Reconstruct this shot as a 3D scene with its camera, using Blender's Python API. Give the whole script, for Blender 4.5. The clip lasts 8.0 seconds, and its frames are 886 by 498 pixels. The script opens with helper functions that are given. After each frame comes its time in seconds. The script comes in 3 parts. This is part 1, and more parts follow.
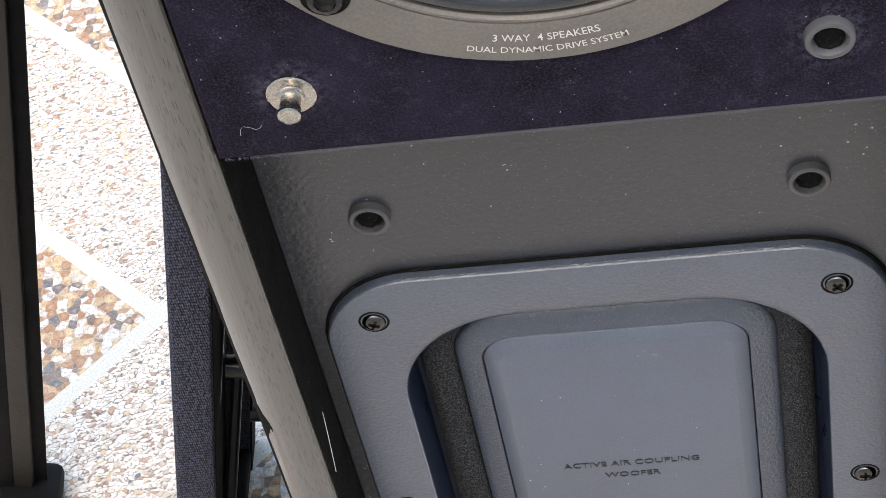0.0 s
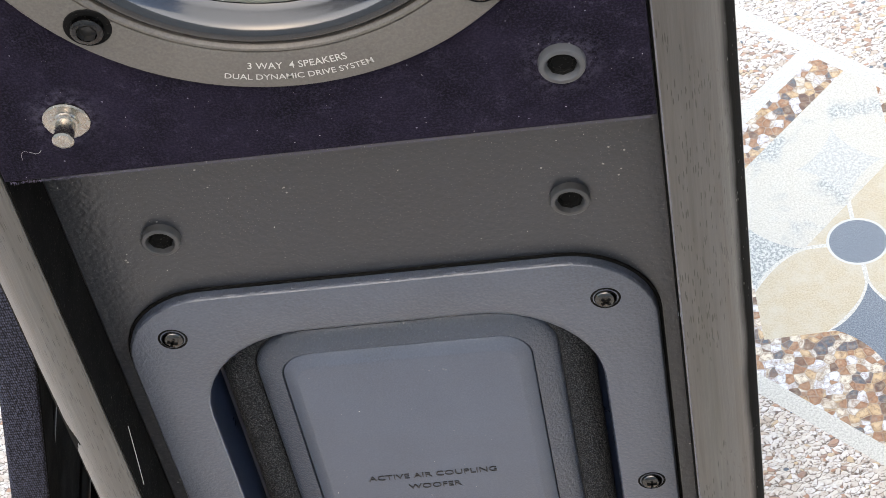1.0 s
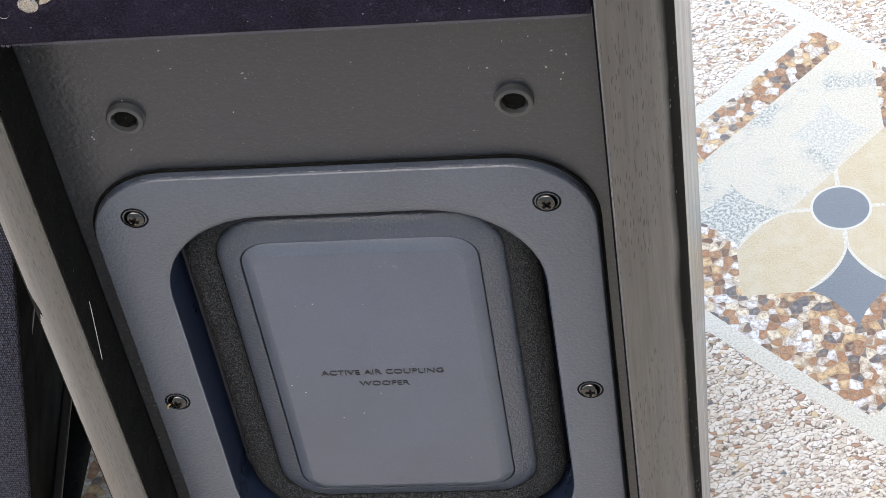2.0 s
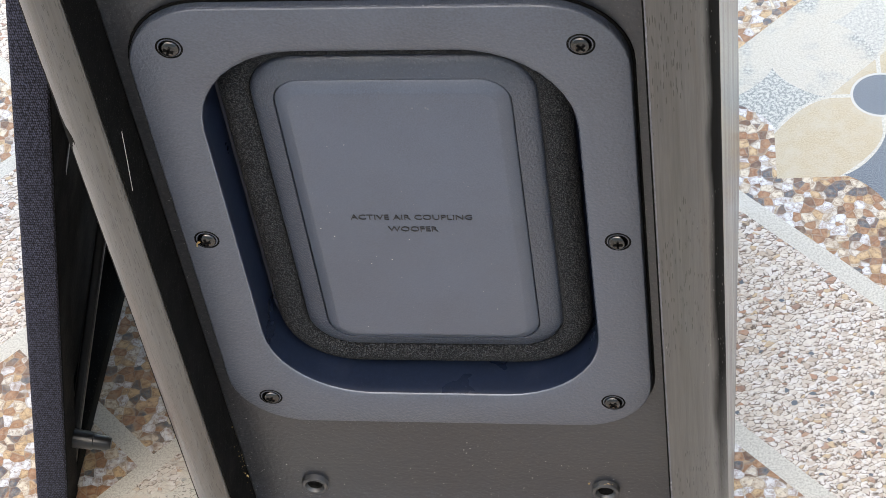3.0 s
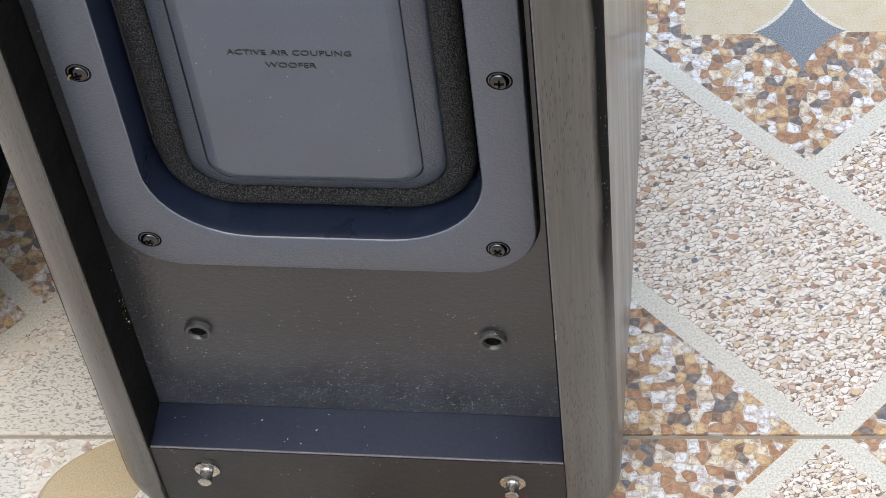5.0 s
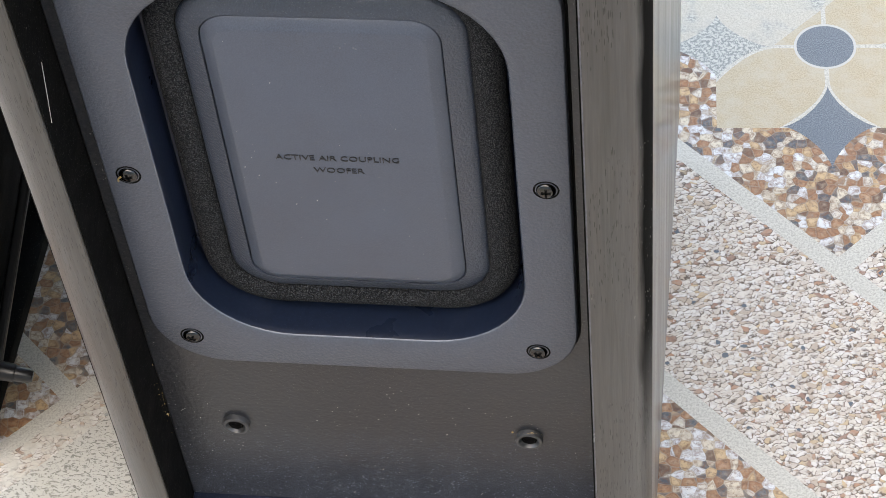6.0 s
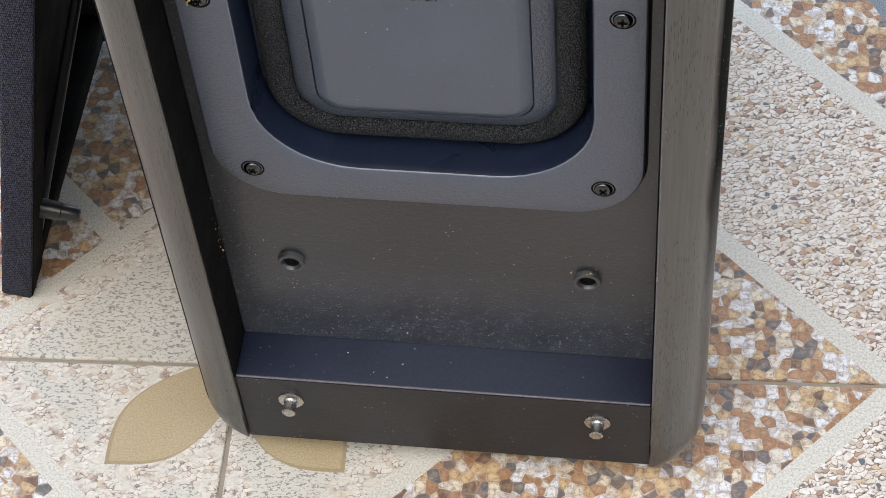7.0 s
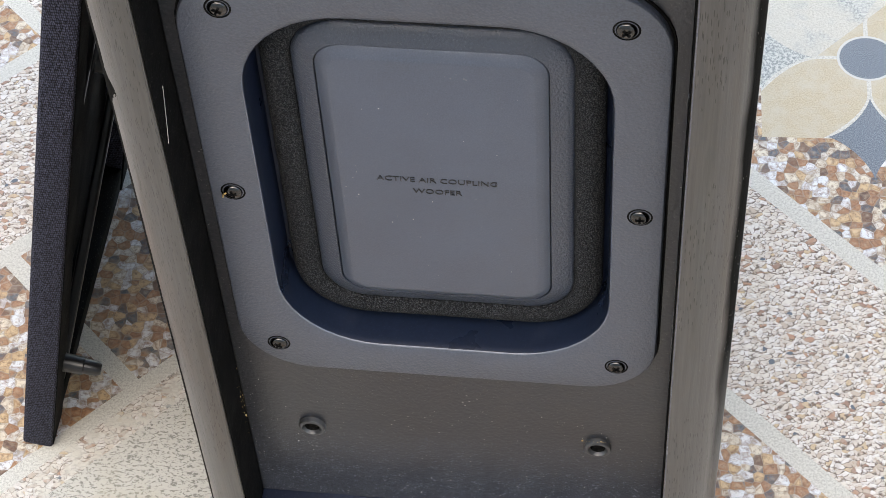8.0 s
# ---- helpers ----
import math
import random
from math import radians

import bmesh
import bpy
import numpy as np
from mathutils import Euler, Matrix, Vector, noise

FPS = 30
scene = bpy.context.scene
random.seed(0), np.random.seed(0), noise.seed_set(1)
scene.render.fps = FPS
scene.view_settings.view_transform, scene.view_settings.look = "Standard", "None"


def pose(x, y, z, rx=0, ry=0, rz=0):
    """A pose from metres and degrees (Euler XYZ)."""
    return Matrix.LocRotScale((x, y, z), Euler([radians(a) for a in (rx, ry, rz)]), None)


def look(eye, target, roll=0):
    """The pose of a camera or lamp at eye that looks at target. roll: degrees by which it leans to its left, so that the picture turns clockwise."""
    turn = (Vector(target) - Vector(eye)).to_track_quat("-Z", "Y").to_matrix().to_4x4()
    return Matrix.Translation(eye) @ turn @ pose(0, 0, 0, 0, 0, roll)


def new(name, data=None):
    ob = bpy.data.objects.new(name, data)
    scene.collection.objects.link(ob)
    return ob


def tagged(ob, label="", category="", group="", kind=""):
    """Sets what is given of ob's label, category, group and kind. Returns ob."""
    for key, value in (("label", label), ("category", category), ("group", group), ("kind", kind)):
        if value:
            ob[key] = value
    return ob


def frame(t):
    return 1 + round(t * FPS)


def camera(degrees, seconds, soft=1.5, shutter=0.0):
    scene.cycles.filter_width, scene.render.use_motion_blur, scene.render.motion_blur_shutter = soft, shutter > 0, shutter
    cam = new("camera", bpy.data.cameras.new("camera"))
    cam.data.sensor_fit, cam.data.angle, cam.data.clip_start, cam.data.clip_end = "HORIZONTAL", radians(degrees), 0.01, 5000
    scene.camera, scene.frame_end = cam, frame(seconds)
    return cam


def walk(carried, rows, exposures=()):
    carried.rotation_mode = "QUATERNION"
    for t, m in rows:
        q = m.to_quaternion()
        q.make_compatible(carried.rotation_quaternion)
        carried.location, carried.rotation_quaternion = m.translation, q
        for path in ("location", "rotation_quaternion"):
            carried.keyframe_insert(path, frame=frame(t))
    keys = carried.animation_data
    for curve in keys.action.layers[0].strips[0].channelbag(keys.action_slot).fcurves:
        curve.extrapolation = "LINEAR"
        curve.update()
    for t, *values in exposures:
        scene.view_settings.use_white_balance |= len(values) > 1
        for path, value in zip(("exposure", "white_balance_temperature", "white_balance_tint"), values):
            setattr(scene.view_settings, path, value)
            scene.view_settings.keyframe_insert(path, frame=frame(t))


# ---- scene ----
cam = camera(23.56, 8.0, soft=0.75)
PATH = [
    (0, (0.0388, -0.3862, 0.8444), (-0.0969, 0.2610, 0.0943), -13.95),
    (0.5, (0.0638, -0.4051, 0.8483), (-0.0452, 0.2565, 0.1064), -13.35),
    (1, (0.0886, -0.4155, 0.8578), (-0.0200, 0.2497, 0.1191), -12.52),
    (1.2, (0.0982, -0.4231, 0.8619), (-0.0082, 0.2462, 0.1265), -11.54),
    (2.3, (0.1251, -0.4676, 0.8493), (-0.0160, 0.1952, 0.1139), -10.23),
    (2.5, (0.1268, -0.4710, 0.8463), (-0.0194, 0.1779, 0.0996), -10.33),
    (3, (0.1246, -0.4776, 0.8384), (-0.0270, 0.1565, 0.0802), -9.95),
    (3.5, (0.1324, -0.4754, 0.8215), (-0.0200, 0.1407, 0.0487), -9.80),
    (4, (0.1386, -0.4812, 0.8102), (-0.0008, 0.1195, 0.0229), -9.07),
    (4.2, (0.1407, -0.4829, 0.8084), (0.0080, 0.1118, 0.0154), -8.77),
    (5.3, (0.1472, -0.4712, 0.8168), (0.0201, 0.1221, 0.0219), -7.88),
    (5.5, (0.1441, -0.4686, 0.8207), (0.0170, 0.1307, 0.0304), -7.66),
    (6, (0.1319, -0.4662, 0.8306), (0.0035, 0.1462, 0.0506), -6.96),
    (6.5, (0.1145, -0.4762, 0.8172), (-0.0124, 0.1276, 0.0303), -6.53),
    (7, (0.1037, -0.4813, 0.8144), (-0.0163, 0.0903, 0.0027), -6.01),
    (7.5, (0.0921, -0.4812, 0.8295), (-0.0200, 0.0914, 0.0174), -5.06),
    (8, (0.0851, -0.4691, 0.8685), (-0.0219, 0.1287, 0.0740), -4.30),
]
STOPS, KELVIN, TINT = 0.82, 7900, 11
EXPOSURES = [(t, stops + STOPS, KELVIN, TINT) for t, stops in (
    (0, 1.44), (0.5, 1.38), (1.2, 1.31), (2.5, 1.24), (3.5, 1.14), (4, 1.04), (5.5, 1.02), (6.5, 0.98), (7, 0.85), (7.5, 0.86), (8, 1.05))]
walk(cam, [(t, look(eye, target, roll)) for t, eye, target, roll in PATH], EXPOSURES)

# ---- light: bright open shade under a hazy sky ----
world = bpy.data.worlds.new("sky")
scene.world = world
world.use_nodes = True
wn = world.node_tree
sky = wn.nodes.new("ShaderNodeTexSky")
sky.sky_type = "NISHITA"
sky.sun_disc = False
sky.sun_elevation = radians(52)
sky.sun_rotation = radians(186)
sky.air_density, sky.dust_density = 1.1, 1.0
wn.links.new(sky.outputs[0], wn.nodes["Background"].inputs[0])
wn.nodes["Background"].inputs[1].default_value = 0.15
sun = new("sun", bpy.data.lights.new("sun", "SUN"))
sun.data.energy, sun.data.angle, sun.data.color = 0.9, radians(95), (0.985, 0.975, 0.90)
sun.matrix_world = look((-0.08, -0.78, 1.0), (0, 0, 0))


# ---- material helpers ----
class Nodes:
    """Small builder for a node material."""

    def __init__(self, name):
        self.mat = bpy.data.materials.new(name)
        self.mat.use_nodes = True
        self.t = self.mat.node_tree
        self.bsdf = self.t.nodes["Principled BSDF"]

    def plug(self, sock, value):
        if value is None:
            return
        if hasattr(value, "is_output"):
            self.t.links.new(value, sock)
        elif isinstance(value, tuple) and len(value) == 3 and sock.type == "RGBA":
            sock.default_value = (*value, 1)
        else:
            sock.default_value = value

    def m(self, op, a, b=None, c=None):
        n = self.t.nodes.new("ShaderNodeMath")
        n.operation = op
        for s, v in zip(n.inputs, (a, b, c)):
            self.plug(s, v)
        return n.outputs[0]

    def coords(self, scale=(1, 1, 1), space="Object"):
        tc = self.t.nodes.new("ShaderNodeTexCoord")
        mp = self.t.nodes.new("ShaderNodeMapping")
        mp.inputs["Scale"].default_value = scale
        self.t.links.new(tc.outputs[space], mp.inputs[0])
        return mp.outputs[0]

    def xyz(self, vec):
        n = self.t.nodes.new("ShaderNodeSeparateXYZ")
        self.t.links.new(vec, n.inputs[0])
        return n.outputs

    def noise(self, vec, scale, detail=3.0, rough=0.55, distortion=0.0):
        n = self.t.nodes.new("ShaderNodeTexNoise")
        n.inputs["Scale"].default_value, n.inputs["Detail"].default_value = scale, detail
        n.inputs["Roughness"].default_value, n.inputs["Distortion"].default_value = rough, distortion
        self.t.links.new(vec, n.inputs["Vector"])
        return n.outputs["Fac"]

    def voronoi(self, vec, scale, feature="F1", randomness=1.0):
        n = self.t.nodes.new("ShaderNodeTexVoronoi")
        n.feature = feature
        n.inputs["Scale"].default_value, n.inputs["Randomness"].default_value = scale, randomness
        self.t.links.new(vec, n.inputs["Vector"])
        return n.outputs

    def ramp(self, fac, stops, interp="LINEAR"):
        n = self.t.nodes.new("ShaderNodeValToRGB")
        n.color_ramp.interpolation = interp
        els = n.color_ramp.elements
        while len(els) < len(stops):
            els.new(0.5)
        for e, (pos, col) in zip(els, stops):
            e.position = pos
            e.color = (*col, 1) if isinstance(col, tuple) else (col, col, col, 1)
        self.plug(n.inputs[0], fac)
        return n.outputs[0]

    def mix(self, fac, a, b, blend="MIX"):
        n = self.t.nodes.new("ShaderNodeMix")
        n.data_type, n.blend_type = "RGBA", blend
        self.plug(n.inputs[0], fac)
        self.plug(n.inputs[6], a)
        self.plug(n.inputs[7], b)
        return n.outputs[2]

    def warp(self, vec, scale, amount):
        n = self.t.nodes.new("ShaderNodeTexNoise")
        n.inputs["Scale"].default_value = scale
        self.t.links.new(vec, n.inputs["Vector"])
        sub = self.t.nodes.new("ShaderNodeVectorMath")
        sub.operation = "SUBTRACT"
        self.t.links.new(n.outputs["Color"], sub.inputs[0])
        sub.inputs[1].default_value = (0.5, 0.5, 0.5)
        mul = self.t.nodes.new("ShaderNodeVectorMath")
        mul.operation = "SCALE"
        self.t.links.new(sub.outputs[0], mul.inputs[0])
        mul.inputs["Scale"].default_value = amount
        add = self.t.nodes.new("ShaderNodeVectorMath")
        self.t.links.new(vec, add.inputs[0])
        self.t.links.new(mul.outputs[0], add.inputs[1])
        return add.outputs[0]

    def shift(self, vec, offset):
        add = self.t.nodes.new("ShaderNodeVectorMath")
        self.t.links.new(vec, add.inputs[0])
        self.plug(add.inputs[1], offset)
        return add.outputs[0]

    def bump(self, height, strength=0.3, distance=0.001):
        n = self.t.nodes.new("ShaderNodeBump")
        n.inputs["Strength"].default_value, n.inputs["Distance"].default_value = strength, distance
        self.t.links.new(height, n.inputs["Height"])
        self.t.links.new(n.outputs[0], self.bsdf.inputs["Normal"])

    def done(self, color, rough=0.5, metal=0.0, **more):
        self.plug(self.bsdf.inputs["Base Color"], color)
        self.plug(self.bsdf.inputs["Roughness"], rough)
        self.plug(self.bsdf.inputs["Metallic"], metal)
        for key, v in more.items():
            self.plug(self.bsdf.inputs[key.replace("_", " ")], v)
        return self.mat


def painted(name, base, rough, speck=0.5, grain=900, dust=(0.35, 0.34, 0.32), dust_at=0.72, bump=0.25, spec=0.5, powder=False, coarse=0):
    """Dark paint or moulded plastic with fine texture, faint mottling and dust specks."""
    k = Nodes(name)
    v = k.coords()
    big = k.noise(v, 35, 4)
    fine = k.noise(v, grain, 2)
    c = k.mix(k.m("MULTIPLY", big, 0.9), tuple(x * 0.72 for x in base), tuple(x * 1.3 for x in base))
    c = k.mix(k.ramp(fine, [(0.35, 0.0), (0.75, 0.5)]), c, tuple(x * 1.6 for x in base))
    vor = k.voronoi(v, 420)
    dots = k.m("MULTIPLY", k.m("LESS_THAN", vor["Distance"], 0.16), k.m("GREATER_THAN", k.noise(v, 60, 3), dust_at))
    c = k.mix(k.m("MULTIPLY", dots, speck), c, dust)
    micro = k.ramp(k.noise(v, 1700, 1), [(0.66, 0.0), (0.72, 0.45 * speck)])
    c = k.mix(micro, c, dust)
    if powder:
        low = k.ramp(k.m("DIVIDE", k.m("SUBTRACT", k.xyz(v)[2], 0.06), 0.10), [(0.10, 1.0), (0.60, 0.0)])
        clumps = k.ramp(k.noise(v, 2000, 5, 0.85), [(0.47, 0.0), (0.57, 0.85)])
        patches = k.ramp(k.noise(v, 45, 4, 0.7), [(0.33, 0.30), (0.60, 1.0)])
        c = k.mix(k.m("MULTIPLY", k.m("MULTIPLY", k.m("MULTIPLY", low, 0.5), clumps), patches), c, (0.26, 0.285, 0.34))
        grains = k.m("MULTIPLY", k.m("LESS_THAN", k.voronoi(v, 700)["Distance"], 0.24), k.m("GREATER_THAN", k.noise(v, 240, 3), 0.50))
        c = k.mix(k.m("MULTIPLY", k.m("MULTIPLY", low, grains), 0.75), c, (0.30, 0.33, 0.39))
        # dust caught along the side next to the lining
        seam = k.ramp(k.m("DIVIDE", k.m("ADD", k.xyz(v)[0], 0.0875), 0.010), [(0.2, 0.35), (0.9, 0.0)])
        c = k.mix(k.m("MULTIPLY", seam, k.ramp(k.noise(v, 500, 5, 0.8), [(0.46, 0.0), (0.62, 1.0)])), c, (0.12, 0.12, 0.125))
    relief = k.noise(v, grain * 0.7, 2)
    if coarse:
        pits = k.voronoi(k.warp(v, 300, 0.002), coarse, "SMOOTH_F1")["Distance"]
        relief = k.m("ADD", relief, k.m("MULTIPLY", pits, 0.5))
        c = k.mix(k.ramp(k.noise(v, coarse * 1.2, 3, 0.7), [(0.55, 0.0), (0.72, 0.45)]), c, tuple(x * 0.35 for x in base))
    k.bump(relief, bump, 0.0007)
    r = k.ramp(big, [(0.3, rough * 0.85), (0.7, min(1, rough * 1.15))])
    return k.done(c, r, 0.0, Specular_IOR_Level=spec)


STAIN_X, STAIN_Y = 0.1040, -0.0085


def wood_material():
    k = Nodes("dark_stained_wood")
    v = k.coords((1, 1, 0.035))
    grain = k.noise(v, 900, 4, 0.6, 0.4)
    tone = k.noise(k.coords((1, 1, 0.1)), 60, 4)
    c = k.ramp(grain, [(0.3, (0.044, 0.0415, 0.0385)), (0.55, (0.061, 0.0575, 0.0535)), (0.8, (0.079, 0.0745, 0.069))])
    c = k.mix(k.ramp(tone, [(0.35, 0.0), (0.7, 0.5)]), c, (0.047, 0.0425, 0.038))
    pores = k.voronoi(k.coords((1, 1, 0.10)), 1500)
    pore = k.m("MULTIPLY", k.m("LESS_THAN", pores["Distance"], 0.26), k.m("GREATER_THAN", k.noise(k.coords((1, 1, 0.3)), 45, 3), 0.47))
    c = k.mix(pore, c, (0.02, 0.018, 0.016))
    pale = k.m("MULTIPLY", k.m("LESS_THAN", k.voronoi(k.coords((1, 1, 0.15)), 1100)["Distance"], 0.12), k.m("GREATER_THAN", k.noise(k.coords((1, 1, 0.4)), 38, 3), 0.68))
    c = k.mix(pale, c, (0.17, 0.16, 0.145))
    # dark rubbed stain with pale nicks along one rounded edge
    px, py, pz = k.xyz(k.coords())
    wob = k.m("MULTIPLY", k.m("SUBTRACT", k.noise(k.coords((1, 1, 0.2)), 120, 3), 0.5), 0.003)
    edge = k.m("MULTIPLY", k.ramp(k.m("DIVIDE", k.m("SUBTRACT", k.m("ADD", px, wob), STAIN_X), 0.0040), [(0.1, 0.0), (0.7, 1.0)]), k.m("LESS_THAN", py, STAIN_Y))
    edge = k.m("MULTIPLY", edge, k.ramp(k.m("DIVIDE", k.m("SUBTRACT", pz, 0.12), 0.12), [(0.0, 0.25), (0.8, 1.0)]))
    # shaded silhouette of the other panel's rounding painted black, plus a chipped spot
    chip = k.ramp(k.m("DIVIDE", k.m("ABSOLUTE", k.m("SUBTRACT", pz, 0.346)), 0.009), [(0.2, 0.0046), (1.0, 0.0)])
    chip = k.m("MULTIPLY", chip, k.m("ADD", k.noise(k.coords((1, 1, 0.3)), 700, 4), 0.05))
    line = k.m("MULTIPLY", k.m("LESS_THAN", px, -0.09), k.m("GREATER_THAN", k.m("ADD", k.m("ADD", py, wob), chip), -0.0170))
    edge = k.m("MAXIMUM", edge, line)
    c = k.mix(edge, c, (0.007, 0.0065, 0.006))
    nick = k.m("MULTIPLY", k.m("LESS_THAN", k.voronoi(k.coords((1, 1, 0.22)), 900)["Distance"], 0.13), k.m("GREATER_THAN", k.noise(k.coords((1, 1, 0.5)), 90, 3), 0.5))
    c = k.mix(k.m("MULTIPLY", k.m("MULTIPLY", edge, k.m("GREATER_THAN", px, 0.0)), nick), c, (0.13, 0.125, 0.115))
    k.bump(k.m("SUBTRACT", grain, k.m("MULTIPLY", pore, 0.8)), 0.35, 0.0003)
    return k.done(c, k.m("ADD", k.ramp(tone, [(0.3, 0.30), (0.7, 0.45)]), k.m("MULTIPLY", edge, 0.5)), 0, Coat_Weight=k.m("MULTIPLY", k.m("SUBTRACT", 1.0, edge), 0.45), Coat_Roughness=0.12, Specular_IOR_Level=k.m("SUBTRACT", 0.48, k.m("MULTIPLY", edge, 0.44)))


def velvet_material():
    k = Nodes("dark_velvet")
    v = k.coords()
    nap = k.noise(v, 1500, 2)
    blotch = k.noise(v, 70, 4)
    c = k.ramp(blotch, [(0.3, (0.0025, 0.002, 0.0048)), (0.7, (0.012, 0.0092, 0.019))])
    c = k.mix(k.ramp(nap, [(0.45, 0.0), (0.72, 0.7)]), c, (0.026, 0.021, 0.038))
    brushed = k.m("MULTIPLY", k.ramp(k.noise(v, 160, 5, 0.8), [(0.50, 0.0), (0.68, 1.0)]), k.ramp(k.noise(v, 1100, 3, 0.8), [(0.46, 0.0), (0.60, 1.0)]))
    c = k.mix(k.m("MULTIPLY", brushed, 0.55), c, (0.060, 0.052, 0.080))
    for px, pz in ((-0.064, 0.4895), (0.0648, 0.4900)):
        x_, _, z_ = k.xyz(v)
        d = k.m("SQRT", k.m("ADD", k.m("POWER", k.m("SUBTRACT", x_, px), 2.0), k.m("POWER", k.m("SUBTRACT", z_, pz), 2.0)))
        rub = k.m("MULTIPLY", k.ramp(k.m("DIVIDE", d, 0.0125), [(0.5, 0.8), (0.95, 0.0)]), k.ramp(k.noise(v, 480, 4, 0.75), [(0.44, 0.0), (0.64, 1.0)]))
        c = k.mix(rub, c, (0.060, 0.055, 0.080))
    lint = k.m("MULTIPLY", k.m("LESS_THAN", k.voronoi(v, 260)["Distance"], 0.07), k.m("GREATER_THAN", k.noise(v, 30, 2), 0.5))
    c = k.mix(k.m("MULTIPLY", lint, 0.6), c, (0.25, 0.24, 0.28))
    k.bump(nap, 0.6, 0.0006)
    return k.done(c, 0.95, 0, Sheen_Weight=0.015, Sheen_Roughness=0.5, Sheen_Tint=(0.55, 0.5, 0.75), Specular_IOR_Level=0.1)


def metal_material(name, base, rough):
    k = Nodes(name)
    v = k.coords()
    c = k.mix(k.noise(v, 300, 3), tuple(x * 0.75 for x in base), base)
    return k.done(c, k.ramp(k.noise(v, 500, 2), [(0.3, rough * 0.7), (0.7, rough * 1.4)]), 1.0)


def plain(name, base, rough, **more):
    k = Nodes(name)
    v = k.coords()
    c = k.mix(k.noise(v, 120, 4), tuple(x * 0.75 for x in base), tuple(x * 1.2 for x in base))
    k.bump(k.noise(v, 1200, 2), 0.2, 0.0003)
    return k.done(c, rough, 0, **more)


def foam_material():
    k = Nodes("grey_foam")
    v = k.coords()
    cells = k.voronoi(v, 1350)["Distance"]
    c = k.ramp(cells, [(0.1, (0.058, 0.062, 0.066)), (0.55, (0.010, 0.011, 0.013))])
    c = k.mix(k.ramp(k.noise(v, 2200, 2), [(0.56, 0.0), (0.68, 0.6)]), c, (0.14, 0.148, 0.16))
    k.bump(cells, 0.9, 0.0010)
    return k.done(c, 0.95, Specular_IOR_Level=0.2)


def cloth_material():
    k = Nodes("black_speaker_cloth")
    v = k.coords()
    knit = k.voronoi(k.coords((1, 1, 0.55)), 1250, "F1", 0.4)["Distance"]
    c = k.ramp(knit, [(0.2, (0.062, 0.066, 0.100)), (0.6, (0.006, 0.006, 0.010))])
    k.bump(knit, 0.7, 0.0005)
    return k.done(c, 0.85, Specular_IOR_Level=0.25)


def tile_material():
    """The printed face of a floor tile: mosaic fields between pale bands, a four-petal flower in the middle and at the corners."""
    k = Nodes("printed_terrazzo_tile")
    base = k.coords()
    info = k.t.nodes.new("ShaderNodeObjectInfo")
    rnd = k.m("MULTIPLY", info.outputs["Random"], 7.0)
    comb = k.t.nodes.new("ShaderNodeCombineXYZ")
    for i in range(2):
        k.t.links.new(rnd, comb.inputs[i])
    v = k.shift(base, comb.outputs[0])
    u_, v_, _ = k.xyz(base)
    au, av = k.m("ABSOLUTE", u_), k.m("ABSOLUTE", v_)
    s = k.m("ADD", au, av)

    def band(x, centre, half):
        return k.m("LESS_THAN", k.m("ABSOLUTE", k.m("SUBTRACT", x, centre)), half)

    def both(*xs):
        out = xs[0]
        for x in xs[1:]:
            out = k.m("MULTIPLY", out, x)
        return out

    def either(*xs):
        out = xs[0]
        for x in xs[1:]:
            out = k.m("MAXIMUM", out, x)
        return out

    def lt(a, b):
        return k.m("LESS_THAN", a, b)

    def gt(a, b):
        return k.m("GREATER_THAN", a, b)

    cu, cv = k.m("SUBTRACT", 0.3, au), k.m("SUBTRACT", 0.3, av)
    r_corner = k.m("ADD", cu, cv)
    # big chips: amber, cream, white and slate squares with pale joints
    bv = k.warp(v, 70, 0.005)
    big = k.voronoi(bv, 190, "F1", 0.68)
    bigd = k.voronoi(bv, 190, "DISTANCE_TO_EDGE", 0.68)["Distance"]
    pick = k.xyz(big["Color"])[0]
    chip = k.ramp(pick, [(0.0, (0.38, 0.18, 0.085)), (0.16, (0.62, 0.42, 0.22)), (0.30, (0.74, 0.66, 0.52)), (0.42, (0.76, 0.78, 0.80)),
                         (0.60, (0.13, 0.07, 0.045)), (0.67, (0.42, 0.21, 0.10)), (0.77, (0.085, 0.10, 0.12)), (0.90, (0.70, 0.66, 0.58))], "CONSTANT")
    chip = k.mix(k.ramp(big["Distance"], [(0.05, 0.25), (0.35, 0.0)]), chip, (0.78, 0.64, 0.46))
    chip = k.mix(k.ramp(k.noise(v, 420, 4, 0.7), [(0.48, 0.0), (0.64, 0.7)]), chip, (0.16, 0.08, 0.045))
    inner = k.noise(v, 300, 4, 0.7)
    chip = k.mix(k.ramp(inner, [(0.45, 0.0), (0.75, 0.35)]), chip, (0.78, 0.62, 0.42))
    chip = k.mix(k.ramp(k.noise(v, 130, 3), [(0.5, 0.0), (0.75, 0.6)]), chip, (0.24, 0.12, 0.06))
    rim_line = k.ramp(bigd, [(0.04, 0.0), (0.10, 0.6), (0.17, 0.0)])
    chip = k.mix(k.m("MULTIPLY", rim_line, k.ramp(k.noise(v, 200, 2), [(0.4, 0.0), (0.55, 1.0)])), chip, (0.22, 0.085, 0.03))
    edge = k.m("MULTIPLY", k.ramp(bigd, [(0.01, 0.8), (0.07, 0.0)]), k.ramp(k.noise(v, 150, 3), [(0.35, 0.35), (0.6, 0.95)]))
